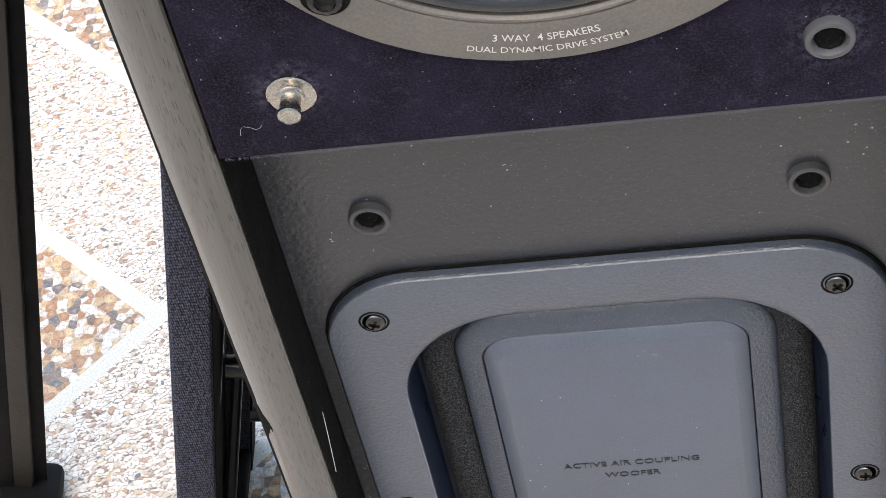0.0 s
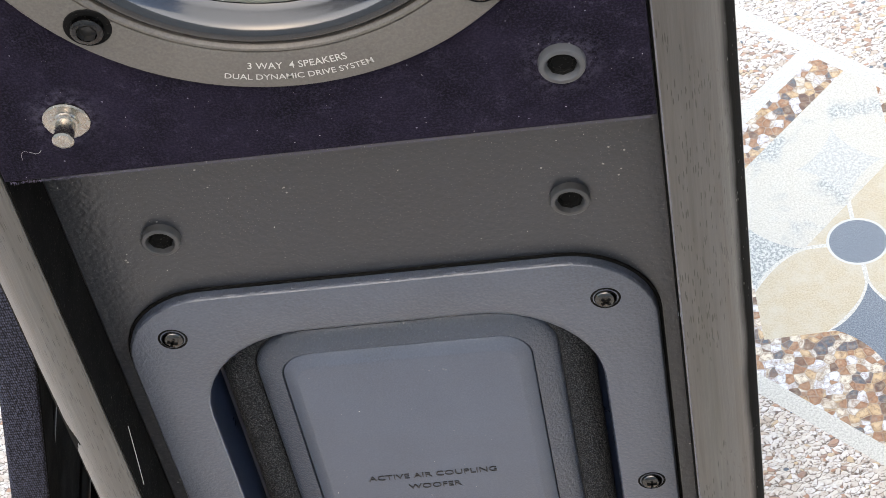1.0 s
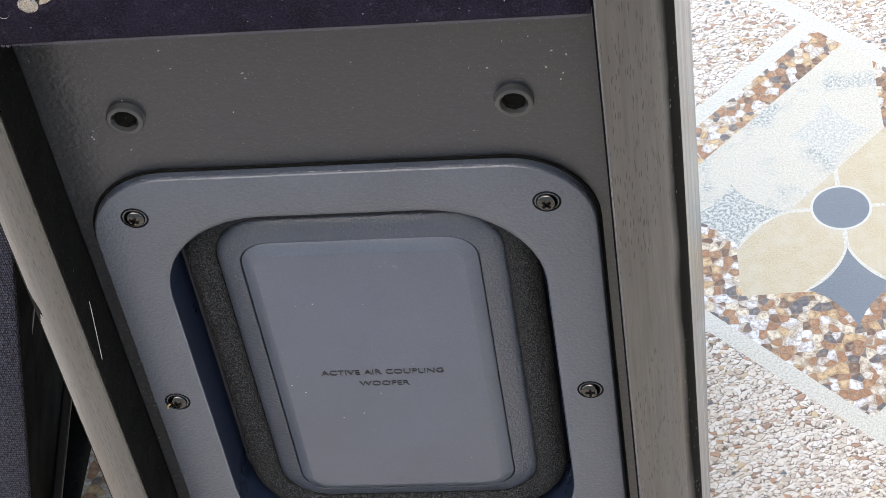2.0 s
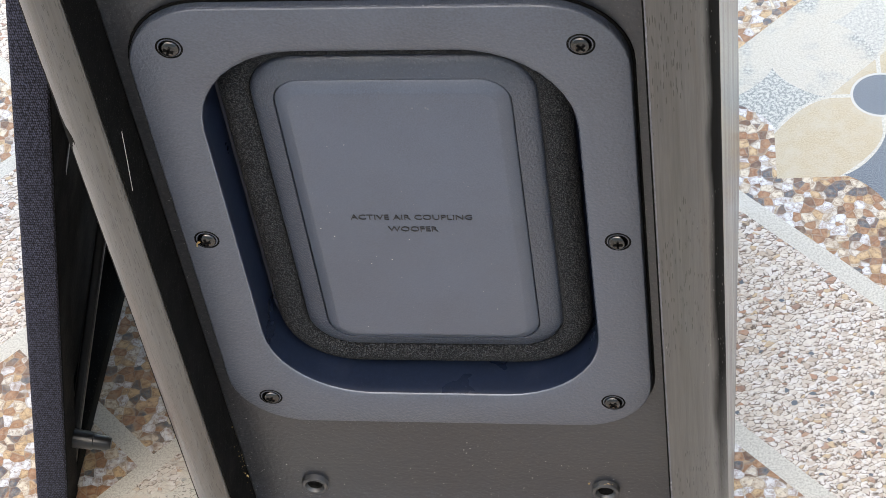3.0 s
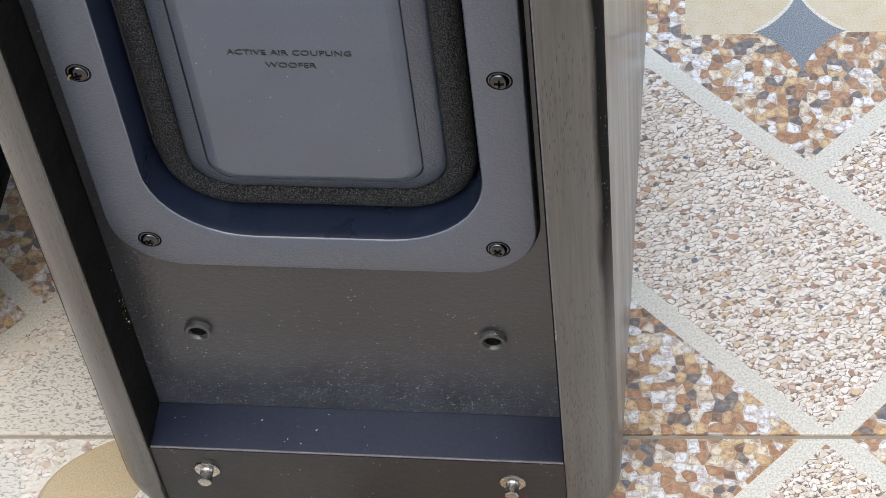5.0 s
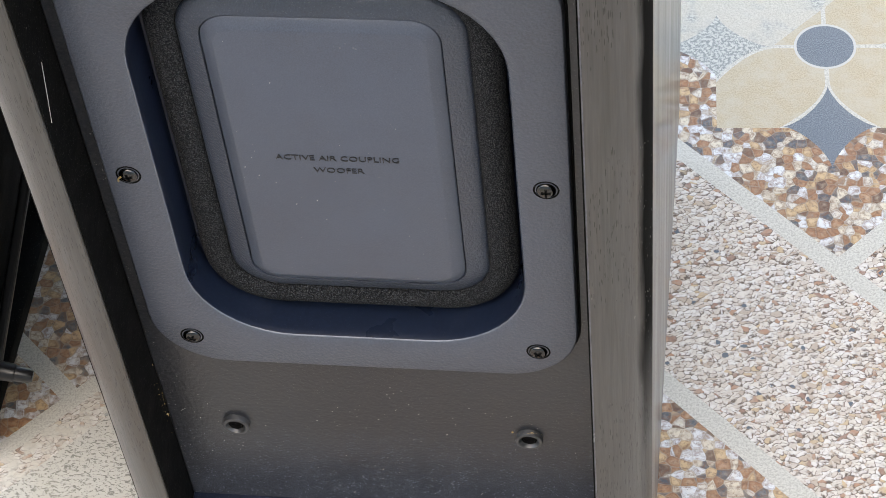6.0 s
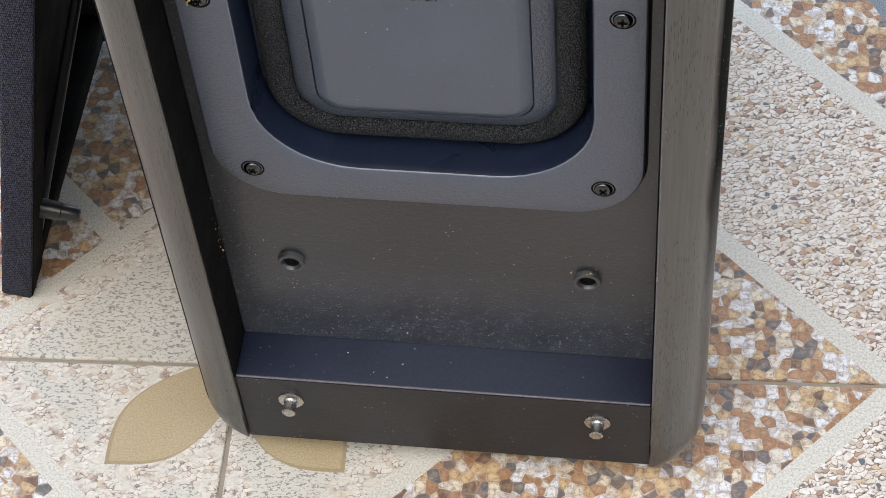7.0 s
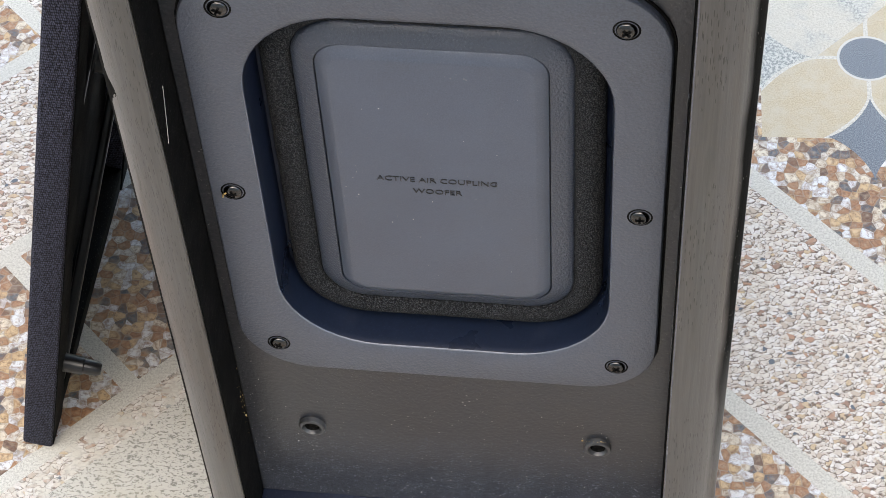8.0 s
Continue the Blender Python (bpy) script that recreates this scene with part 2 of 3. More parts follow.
    chip = k.mix(edge, chip, k.mix(k.noise(v, 90, 2), (0.50, 0.42, 0.33), (0.15, 0.095, 0.06)))
    # fine chips: off-white flakes with grey-brown shadows and scattered amber pieces
    fv = k.warp(k.coords((1.0, 1.2, 1)), 170, 0.006)
    fv = k.shift(fv, comb.outputs[0])
    fine = k.voronoi(fv, 335, "F1", 1.0)
    fined = k.voronoi(fv, 335, "DISTANCE_TO_EDGE", 1.0)["Distance"]
    fpick = k.xyz(fine["Color"])
    flake = k.ramp(fpick[0], [(0.0, (0.75, 0.69, 0.61)), (0.40, (0.68, 0.60, 0.51)), (0.58, (0.78, 0.74, 0.69)), (0.82, (0.56, 0.45, 0.35)), (0.90, (0.48, 0.26, 0.16)), (0.94, (0.62, 0.46, 0.28)), (0.975, (0.34, 0.19, 0.13))], "CONSTANT")
    flake = k.mix(k.ramp(k.noise(v, 300, 3), [(0.45, 0.0), (0.72, 0.6)]), flake, (0.48, 0.39, 0.32))
    rise = k.m("ADD", k.m("SUBTRACT", k.xyz(fv)[1], k.xyz(fine["Position"])[1]), k.m("MULTIPLY", k.m("SUBTRACT", k.xyz(fv)[0], k.xyz(fine["Position"])[0]), -0.5))
    under = k.ramp(k.m("ADD", k.m("MULTIPLY", rise, 335.0), 0.5), [(0.25, 1.0), (0.62, 0.0)])
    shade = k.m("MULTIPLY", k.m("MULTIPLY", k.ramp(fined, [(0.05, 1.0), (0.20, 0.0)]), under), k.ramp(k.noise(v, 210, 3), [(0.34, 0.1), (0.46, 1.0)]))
    flake = k.mix(shade, flake, (0.125, 0.082, 0.057))
    curls = k.ramp(k.noise(v, 420, 4, 0.6, 1.2), [(0.58, 0.0), (0.61, 0.6), (0.65, 0.6), (0.69, 0.1)])
    flake = k.mix(k.m("MULTIPLY", curls, k.ramp(k.noise(v, 60, 2), [(0.35, 0.3), (0.6, 1.0)])), flake, (0.36, 0.215, 0.14))
    slate_bit = both(lt(fine["Distance"], 0.5), gt(fpick[1], 0.985))
    flake = k.mix(slate_bit, flake, (0.10, 0.12, 0.15))
    # pale fields inside the corner frames
    dash = k.noise(k.shift(k.coords((0.9, 1.6, 1)), comb.outputs[0]), 480, 3, 0.7, 0.8)
    pale = k.mix(k.ramp(dash, [(0.53, 0.0), (0.58, 0.9)]), (0.60, 0.575, 0.51), (0.20, 0.19, 0.16))
    pale = k.mix(k.ramp(k.noise(v, 18, 3), [(0.55, 0.0), (0.72, 0.5)]), pale, (0.50, 0.45, 0.32))
    chips_here = k.m("MAXIMUM", k.m("GREATER_THAN", r_corner, 0.108), k.m("MULTIPLY", k.m("GREATER_THAN", v_, 0.0), k.m("GREATER_THAN", k.noise(v, 14, 2), 0.47)))
    pale = k.mix(k.m("MULTIPLY", chips_here, 0.85), pale, k.mix(k.ramp(k.noise(v, 120, 3), [(0.42, 0.0), (0.6, 0.8)]), flake, (0.66, 0.63, 0.55)))
    stone = k.mix(k.ramp(k.noise(v, 950, 5, 0.8), [(0.45, 0.0), (0.58, 0.85)]), (0.69, 0.665, 0.595), (0.42, 0.40, 0.34))
    tan = k.mix(k.ramp(k.noise(v, 1200, 4, 0.7), [(0.42, 0.0), (0.66, 0.8)]), (0.59, 0.49, 0.335), (0.36, 0.29, 0.18))
    tan = k.mix(k.ramp(k.noise(v, 90, 4), [(0.42, 0.0), (0.68, 0.65)]), tan, (0.58, 0.53, 0.42))
    slate = k.mix(k.ramp(k.noise(v, 1400, 4, 0.7), [(0.42, 0.0), (0.62, 0.8)]), (0.10, 0.12, 0.145), (0.29, 0.325, 0.35))
    grit = k.mix(k.ramp(k.noise(v, 620, 5, 0.75), [(0.46, 0.0), (0.54, 0.95)]), (0.60, 0.60, 0.54), (0.24, 0.255, 0.25))

    col = flake
    col = k.mix(lt(s, 0.150), col, chip)
    col = k.mix(gt(s, 0.303), col, chip)
    col = k.mix(lt(r_corner, 0.136), col, pale)
    # bands
    diff, add = k.m("SUBTRACT", u_, v_), k.m("ADD", u_, v_)
    weave_a = both(band(k.m("ABSOLUTE", add), 0.150, 0.0072), gt(k.m("MULTIPLY", u_, v_), -1.0), lt(s, 0.30), lt(k.m("MULTIPLY", add, diff), 0.024))
    weave_a = both(weave_a, lt(k.m("MULTIPLY", add, diff), 0.0))
    weave_b = both(band(k.m("ABSOLUTE", diff), 0.150, 0.0072), lt(s, 0.30), gt(k.m("MULTIPLY", add, diff), 0.0))
    bands = either(band(s, 0.150, 0.0072), band(s, 0.303, 0.0070), band(r_corner, 0.136, 0.0062),
                   both(band(au, av, 0.0068), gt(s, 0.303), gt(r_corner, 0.136)), both(either(weave_a, weave_b), gt(s, 0.150)))
    col = k.mix(bands, col, stone)

    # flowers
    def petals(a, b, k_):
        grow = k.m("MULTIPLY", k.m("POWER", k.m("MAXIMUM", k.m("DIVIDE", k.m("SUBTRACT", b, 0.026 * k_), 0.031 * k_), 0.0), 1.8), 0.0235 * k_)
        grow2 = k.m("MULTIPLY", k.m("POWER", k.m("MAXIMUM", k.m("DIVIDE", k.m("SUBTRACT", a, 0.026 * k_), 0.031 * k_), 0.0), 1.8), 0.0235 * k_)
        box = both(lt(a, 0.058 * k_), lt(b, 0.058 * k_))
        body = both(box, gt(a, k.m("ADD", grow, 0.0012)), gt(b, k.m("ADD", grow2, 0.0012)))
        return box, body

    box, body = petals(au, av, 1.0)
    star_v = both(gt(av, 0.028), lt(k.m("ADD", k.m("POWER", k.m("DIVIDE", au, 0.0240), 0.72), k.m("POWER", k.m("DIVIDE", k.m("ABSOLUTE", k.m("SUBTRACT", av, 0.057)), 0.0285), 0.72)), 1.0))
    star_u = both(gt(au, 0.028), lt(k.m("ADD", k.m("POWER", k.m("DIVIDE", av, 0.0240), 0.72), k.m("POWER", k.m("DIVIDE", k.m("ABSOLUTE", k.m("SUBTRACT", au, 0.057)), 0.0285), 0.72)), 1.0))
    leaf = both(band(diff, -0.071, 0.043), lt(s, 0.144), lt(u_, 0.03), gt(v_, -0.002))
    col = k.mix(box, col, stone)
    col = k.mix(body, col, tan)
    col = k.mix(leaf, col, k.mix(k.ramp(k.noise(v, 40, 2), [(0.52, 0.0), (0.66, 0.9)]), k.mix(0.25, stone, tan), grit))
    col = k.mix(star_v, col, k.mix(lt(v_, 0.0), k.mix(0.45, stone, grit), slate))
    col = k.mix(star_u, col, grit)
    rad = k.m("SQRT", k.m("ADD", k.m("MULTIPLY", u_, u_), k.m("MULTIPLY", v_, v_)))
    col = k.mix(lt(rad, 0.0164), col, (0.60, 0.59, 0.55))
    col = k.mix(lt(rad, 0.0150), col, slate)
    def leaf_edge(x, size):
        left_over = k.m("MAXIMUM", k.m("SUBTRACT", 1.0, k.m("DIVIDE", x, size)), 0.0)
        return k.m("MULTIPLY", k.m("SUBTRACT", 1.0, k.m("MULTIPLY", k.m("POWER", left_over, 3.5), 0.7)), size)

    def corner_leaf(size):
        return both(gt(cu, 0.0020), gt(cv, 0.0020), lt(cu, leaf_edge(cv, size)), lt(cv, leaf_edge(cu, size)), gt(v_, 0.0))

    ochre = k.mix(k.ramp(k.noise(v, 1300, 4, 0.75), [(0.42, 0.0), (0.62, 0.8)]), (0.50, 0.395, 0.235), (0.28, 0.205, 0.11))
    col = k.mix(corner_leaf(0.0540), col, k.mix(0.55, ochre, (0.27, 0.19, 0.10)))
    col = k.mix(corner_leaf(0.0522), col, ochre)
    # worn, dusty glaze
    col = k.mix(k.ramp(k.noise(v, 9, 4), [(0.35, 0.0), (0.75, 0.14)]), col, (0.55, 0.52, 0.47))
    col = k.mix(1.0, col, (0.93, 0.925, 0.92), "MULTIPLY")
    k.bump(k.m("ADD", k.noise(v, 500, 3), k.m("MULTIPLY", bigd, 1.0)), 0.25, 0.0005)
    return k.done(col, k.ramp(k.noise(v, 30, 3), [(0.3, 0.38), (0.7, 0.6)]))


WOOD = wood_material()
BLACK_BOARD = painted("black_painted_board", (0.0112, 0.0138, 0.0198), 0.34, 0.7, 900, dust_at=0.64, powder=True, spec=0.85, coarse=480)
# ledge black with blue skylight painted in; the next one is its untinted copy
LEDGE_SKYLIT = painted("skylit_black_laminate", (0.0100, 0.0150, 0.0320), 0.42, 0.25, 500, dust_at=0.66, bump=0.08, spec=0.4)
FRONT_UNTINTED = painted("untinted_black_front", (0.0125, 0.0125, 0.0145), 0.42, 0.35, 500, dust_at=0.6, bump=0.15, spec=0.35)
INNER_BLACK = painted("matt_black_lining_and_shade", (0.0035, 0.0035, 0.0035), 0.75, 0.25, 500, spec=0.08)
PLATE = painted("textured_grey_plastic", (0.063, 0.0735, 0.096), 0.36, 0.1, 1250, bump=0.42, spec=0.7)
CONE = painted("smooth_grey_plastic", (0.067, 0.081, 0.111), 0.38, 0.2, 2000, bump=0.12, dust_at=0.66, spec=0.65)
CONE_RIM = painted("pebbled_grey_plastic", (0.034, 0.044, 0.065), 0.33, 0.3, 1500, bump=0.6, spec=0.9)
RUBBER = plain("black_rubber", (0.012, 0.013, 0.015), 0.35)
GLOSS_RUBBER = painted("glossy_rubber_roll", (0.007, 0.008, 0.011), 0.15, 0.05, 900, bump=0.02, spec=0.9)
FOAM = foam_material()
VELVET = velvet_material()
CLOTH = cloth_material()
CHROME = metal_material("nickel_plating", (0.50, 0.47, 0.43), 0.24)
DARK_STEEL = metal_material("blackened_steel", (0.055, 0.054, 0.055), 0.24)
RING = painted("bronze_grey_enamel", (0.092, 0.084, 0.076), 0.36, 0.1, 1200, bump=0.1)
SOCKET_BLACK = plain("satin_black_socket", (0.042, 0.044, 0.048), 0.28, Specular_IOR_Level=0.6)
SCREW_STEEL = metal_material("polished_black_steel", (0.10, 0.098, 0.096), 0.14)
GREY_PLASTIC = plain("grey_moulded_plastic", (0.060, 0.062, 0.068), 0.4)
BLACK_PLASTIC = plain("black_moulded_plastic", (0.014, 0.014, 0.015), 0.3)
PAPER = painted("grey_pulp_cone", (0.10, 0.105, 0.09), 0.9, 0.2, 900, bump=0.8)
INK = plain("white_print", (0.50, 0.49, 0.47), 0.6)
# dark base colour stands in for the shadows of the raised letters
EMBOSS = plain("dark_embossing", (0.012, 0.013, 0.016), 0.35)
GROUT = plain("grey_brown_grout", (0.30, 0.26, 0.21), 0.9)
TILE = tile_material()
STAND_PAINT = painted("black_matt_paint", (0.004, 0.004, 0.0045), 0.7, 0.1, spec=0.1)
STAND_BROWN = painted("brown_black_paint", (0.016, 0.014, 0.012), 0.5, 0.1, spec=0.3)
STAND_GLOSS = painted("black_gloss_paint", (0.012, 0.015, 0.024), 0.18, 0.05, spec=0.8)
# blue skylight is mixed into this black too
WALL_SKYLIT = painted("skylit_satin_plastic", (0.0085, 0.0140, 0.0300), 0.3, 0.1, 600, bump=0.05, spec=0.5)
NAP = plain("purple_fibre", (0.075, 0.068, 0.10), 0.95)
# pale base colour carries the bevel's highlight
LIP = plain("shiny_lip_highlight", (0.15, 0.165, 0.20), 0.2, Specular_IOR_Level=1.0)
EDGE = painted("pale_edge", (0.10, 0.10, 0.115), 0.25, 0.3, 700, bump=0.3)
GOLD = plain("yellow_brown_flake", (0.42, 0.29, 0.12), 0.5)
DUST = plain("blue_grey_dust", (0.105, 0.118, 0.148), 0.9)
LINT = plain("pale_lint", (0.55, 0.54, 0.50), 0.9)


# ---- mesh helpers ----
def thing(name, at, label, category, group="", kind=""):
    ob = new(name)
    ob.location = at
    ob.empty_display_size = 0.05
    return tagged(ob, label, category, group, kind)


def part(name, bm, material, parent, label="", smooth=None):
    """Links a bmesh, given in world coordinates, as one mesh under its thing."""
    me = bpy.data.meshes.new(name)
    bmesh.ops.recalc_face_normals(bm, faces=bm.faces)
    bm.to_mesh(me)
    bm.free()
    me.materials.append(material)
    ob = new(name, me)
    if parent is not None:
        ob.parent = parent
        ob.matrix_parent_inverse = Matrix.Translation(-parent.location)
    if smooth is not None:
        me.shade_smooth()
        me.set_sharp_from_angle(angle=radians(smooth))
    return tagged(ob, label) if label else ob


def box(x0, x1, y0, y1, z0, z1, bev=0.0, seg=2):
    bm = bmesh.new()
    bmesh.ops.create_cube(bm, size=1.0)
    for v in bm.verts:
        v.co = Vector((x0 + (v.co.x + 0.5) * (x1 - x0), y0 + (v.co.y + 0.5) * (y1 - y0), z0 + (v.co.z + 0.5) * (z1 - z0)))
    if bev:
        bmesh.ops.bevel(bm, geom=bm.edges[:], offset=bev, segments=seg, profile=0.5, affect="EDGES", clamp_overlap=True)
    return bm


def rounded(cx, cz, hw, hh, r, n=10):
    """A rounded rectangle in the x-z plane."""
    pts = []
    for k, (sx, sz) in enumerate(((1, 1), (-1, 1), (-1, -1), (1, -1))):
        for i in range(n + 1):
            a = radians(90 * k + 90 * i / n)
            pts.append((cx + sx * (hw - r) + r * math.cos(a), cz + sz * (hh - r) + r * math.sin(a)))
    return pts


def loft(loops, closed=False, cap_first=False, cap_last=False):
    """Skins a row of loops of equal length, each a list of (x, y, z)."""
    bm = bmesh.new()
    rings = [[bm.verts.new(p) for p in loop] for loop in loops]
    pairs = list(zip(rings, rings[1:])) + ([(rings[-1], rings[0])] if closed else [])
    for a, b in pairs:
        for i in range(len(a)):
            j = (i + 1) % len(a)
            bm.faces.new((a[i], a[j], b[j], b[i]))
    if cap_first:
        bm.faces.new(rings[0])
    if cap_last:
        bm.faces.new(rings[-1])
    return bm


def rr(hw, hh, r, y, cx=0.0, cz=0.0, n=10):
    return [(x, y, z) for x, z in rounded(cx, cz, hw, hh, r, n)]


def lathe_y(cx, cz, profile, n=32, cap_first=False, cap_last=False, closed=False):
    """Turns a profile of (radius, y) about the axis along y through (cx, cz)."""
    loops = [[(cx + r * math.cos(2 * math.pi * i / n), y, cz + r * math.sin(2 * math.pi * i / n)) for i in range(n)] for r, y in profile]
    return loft(loops, closed, cap_first, cap_last)


def text_mesh(words, size, width, place, bold=0.0, raised=0.0):
    """A word as mesh, stretched to a width; place maps (x, y, height) of the text to the world."""
    cu = bpy.data.curves.new("words", "FONT")
    cu.body, cu.size, cu.align_x = words, size, "CENTER"
    cu.resolution_u = 3
    cu.offset = size * bold
    cu.extrude = raised
    tmp = new("words", cu)
    bpy.context.view_layer.update()
    dg = bpy.context.evaluated_depsgraph_get()
    me = bpy.data.meshes.new_from_object(tmp.evaluated_get(dg))
    bpy.data.objects.remove(tmp)
    bm = bmesh.new()
    bm.from_mesh(me)
    bpy.data.meshes.remove(me)
    xs = [v.co.x for v in bm.verts]
    k = width / (max(xs) - min(xs))
    mid = (max(xs) + min(xs)) / 2
    for v in bm.verts:
        v.co = Vector(place((v.co.x - mid) * k, v.co.y, v.co.z))
    return bm


# ---- floor of printed tiles ----
TILE_SIZE, TURN = 0.6, radians(2.646)
TILE_CENTRE = Vector((0.1839, 0.3335, 0))
floor_ob = part("floor", box(-60, 60, -60, 60, -0.2, -0.0015), GROUT, None)
tagged(floor_ob, "patio floor of printed terrazzo-look tiles with thin grey grout joints", "floor", kind="structure")


def tile_mesh():
    h = TILE_SIZE / 2 - 0.0011
    bm = box(-h, h, -h, h, -0.008, 0.0, 0.0009, 2)
    me = bpy.data.meshes.new("tile")
    bm.to_mesh(me)
    bm.free()
    me.materials.append(TILE)
    return me


TILE_MESH = tile_mesh()
for i in range(-5, 6):
    for j in range(-5, 6):
        t = new("tile", TILE_MESH)
        t.parent = floor_ob
        c, s = math.cos(TURN), math.sin(TURN)
        t.location = TILE_CENTRE + Vector((c * i - s * j, s * i + c * j, 0)) * TILE_SIZE
        t.rotation_euler = (0, 0, TURN)

# ---- unseen wall, added to block low sky and bounce light at the cabinet ----
PLASTER = plain("grey_plaster", (0.55, 0.54, 0.53), 0.85)
tagged(part("unseen_wall", box(-6, 6, -3.2, -3.0, -0.001, 3.2), PLASTER, None), "unseen plastered wall added to shape the light from the front", "wall", kind="structure")

# ---- loudspeaker ----
IN = 0.088                      # half width between the side panels
BASE, TOP, FRONT, BACK = 0.011, 0.80, -0.0245, 0.255
speaker = thing("loudspeaker", (0, 0.12, 0), "tall dark wooden loudspeaker standing upright with its grille removed", "loudspeaker")


def side_panel(sign):
    """A board whose outer front edge and lower corner are rounded over."""
    out = 0.1082 if sign < 0 else 0.1097
    turn_r, front_r = 0.0200, 0.0190
    cx, cz = out - turn_r, BASE + turn_r
    stations = [((out, z), (-1.0, 0.0), (IN, z)) for z in (TOP, 0.6, 0.4, 0.2, 0.1)]
    for i in range(13):
        a = radians(-90 * i / 12)
        f = i / 12
        bx, bz = cx + turn_r * math.cos(a), cz + turn_r * math.sin(a)
        lx, lz = cx + turn_r * (1 - f), cz - turn_r * f
        stations.append(((0.7 * bx + 0.3 * lx, 0.7 * bz + 0.3 * lz), (-math.cos(a), -math.sin(a)), (IN, cz)))
    stations.append(((IN, BASE), (0.0, 1.0), (IN, cz)))
    loops = []
    for n, ((ox, oz), (nx, nz), (qx, qz)) in enumerate(stations):
        r = front_r * (1 - 0.85 * min(1.0, max(0.0, (n - 5) / 12)))
        loop = [(ox, BACK, oz), (ox, 0.1, oz)]
        for k in range(13):
            a = radians(90 * k / 12)
            d = r * (1 - math.cos(a))
            loop.append((ox + nx * d, FRONT + r * (1 - math.sin(a)), oz + nz * d))
        loop += [(qx + 0.0006, FRONT, qz), (qx, FRONT + 0.0006, qz), (qx, BACK, qz)]
        loops.append([(x * sign, y, z) for x, y, z in loop])
    bm = loft(loops, cap_first=True, cap_last=True)
    bmesh.ops.remove_doubles(bm, verts=bm.verts, dist=1e-6)
    return bm


for sign in (-1, 1):
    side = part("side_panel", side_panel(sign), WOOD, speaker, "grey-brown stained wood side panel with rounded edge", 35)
    x0, x1 = sorted((sign * (IN - 0.0006), sign * (IN - 0.0001)))
    part("lining", box(x0, x1, FRONT + 0.0012, -0.0002, 0.0602, TOP - 0.02), INNER_BLACK, side, "black inner face")
# pale strip painted as the highlight on the panel's inner chamfer
part("edge_highlight", box(IN + 0.0001, IN + 0.0006, FRONT - 0.0002, FRONT + 0.0006, 0.0615, TOP - 0.03, 0.0001, 1), EDGE, speaker, "highlight painted along the inner edge of the side panel")
part("bottom_board", box(-IN + 0.0003, IN - 0.0003, -0.022, BACK - 0.01, BASE, 0.060, 0.0011), LEDGE_SKYLIT, speaker, "black laminate bottom board, tinted blue for skylight", 40)
# added front cover without the sky tint painted into the board
part("board_front", box(-IN + 0.0005, IN - 0.0005, -0.0224, -0.0219, BASE + 0.0006, 0.0590), FRONT_UNTINTED, speaker, "untinted black front of the bottom board")
part("back_panel", box(-IN + 0.0003, IN - 0.0003, BACK - 0.009, BACK - 0.001, 0.0605, TOP - 0.022), INNER_BLACK, speaker)
part("top_board", box(-IN + 0.0003, IN - 0.0003, FRONT + 0.002, BACK - 0.001, TOP - 0.02, TOP, 0.001), WOOD, speaker, "", 40)
for sx in (-1, 1):
    for y in (0.02, 0.235):
        part("foot", lathe_y(0, 0, [(0.010, 0.0), (0.011, 0.0105), (0.0115, BASE + 0.0005)], 20, True, True), RUBBER, speaker).data.transform(
            Matrix.Translation((sx * 0.07, y, 0)) @ Matrix.Rotation(radians(90), 4, "X"))

PZ = 0.2775                     # height of the middle of the passive radiator
OZ = 0.2766                     # and of its opening
# recessed board with the opening behind the plate
zc, hz = (0.0605 + 0.50) / 2, (0.50 - 0.0605) / 2
part("lower_baffle", loft([rr(IN - 0.0008, hz, 0.0004, 0.0, 0, zc), rr(0.0655, 0.095, 0.026, 0.0, 0, PZ), rr(0.0655, 0.095, 0.026, 0.018, 0, PZ),
                           rr(IN - 0.0008, hz, 0.0004, 0.018, 0, zc)], closed=True), BLACK_BOARD, speaker, "black painted lower baffle board, dusty near the foot")
# passive radiator
OH, OV = 0.0816, 0.1114
# black strip put in for the shadow in the gap round the plate
part("plate_gap_shade", loft([rr(OH + 0.0011, OV + 0.0009, 0.0288, -0.0001, 0, PZ), rr(OH + 0.0010, OV + 0.0008, 0.0287, -0.0008, 0, PZ), rr(OH - 0.002, OV - 0.002, 0.026, -0.0009, 0, PZ)]), INNER_BLACK, speaker, "black strip for the shaded gap round the plate")
plate = part("trim_plate", loft([
    rr(OH, OV, 0.0278, 0.0, 0, PZ), rr(OH, OV, 0.0278, -0.0030, 0, PZ), rr(OH - 0.0002, OV - 0.0002, 0.0276, -0.0036, 0, PZ), rr(OH - 0.0005, OV - 0.0005, 0.0273, -0.0040, 0, PZ), rr(OH - 0.0012, OV - 0.0012, 0.0267, -0.0042, 0, PZ),
    rr(0.0668, 0.0962, 0.0405, -0.0042, 0, OZ), rr(0.0645, 0.0938, 0.0385, -0.0037, 0, OZ), rr(0.0634, 0.0927, 0.0375, -0.0031, 0, OZ), rr(0.0632, 0.0925, 0.0374, -0.0029, 0, OZ)]), PLATE, speaker, "textured dark grey plastic trim plate", 28)
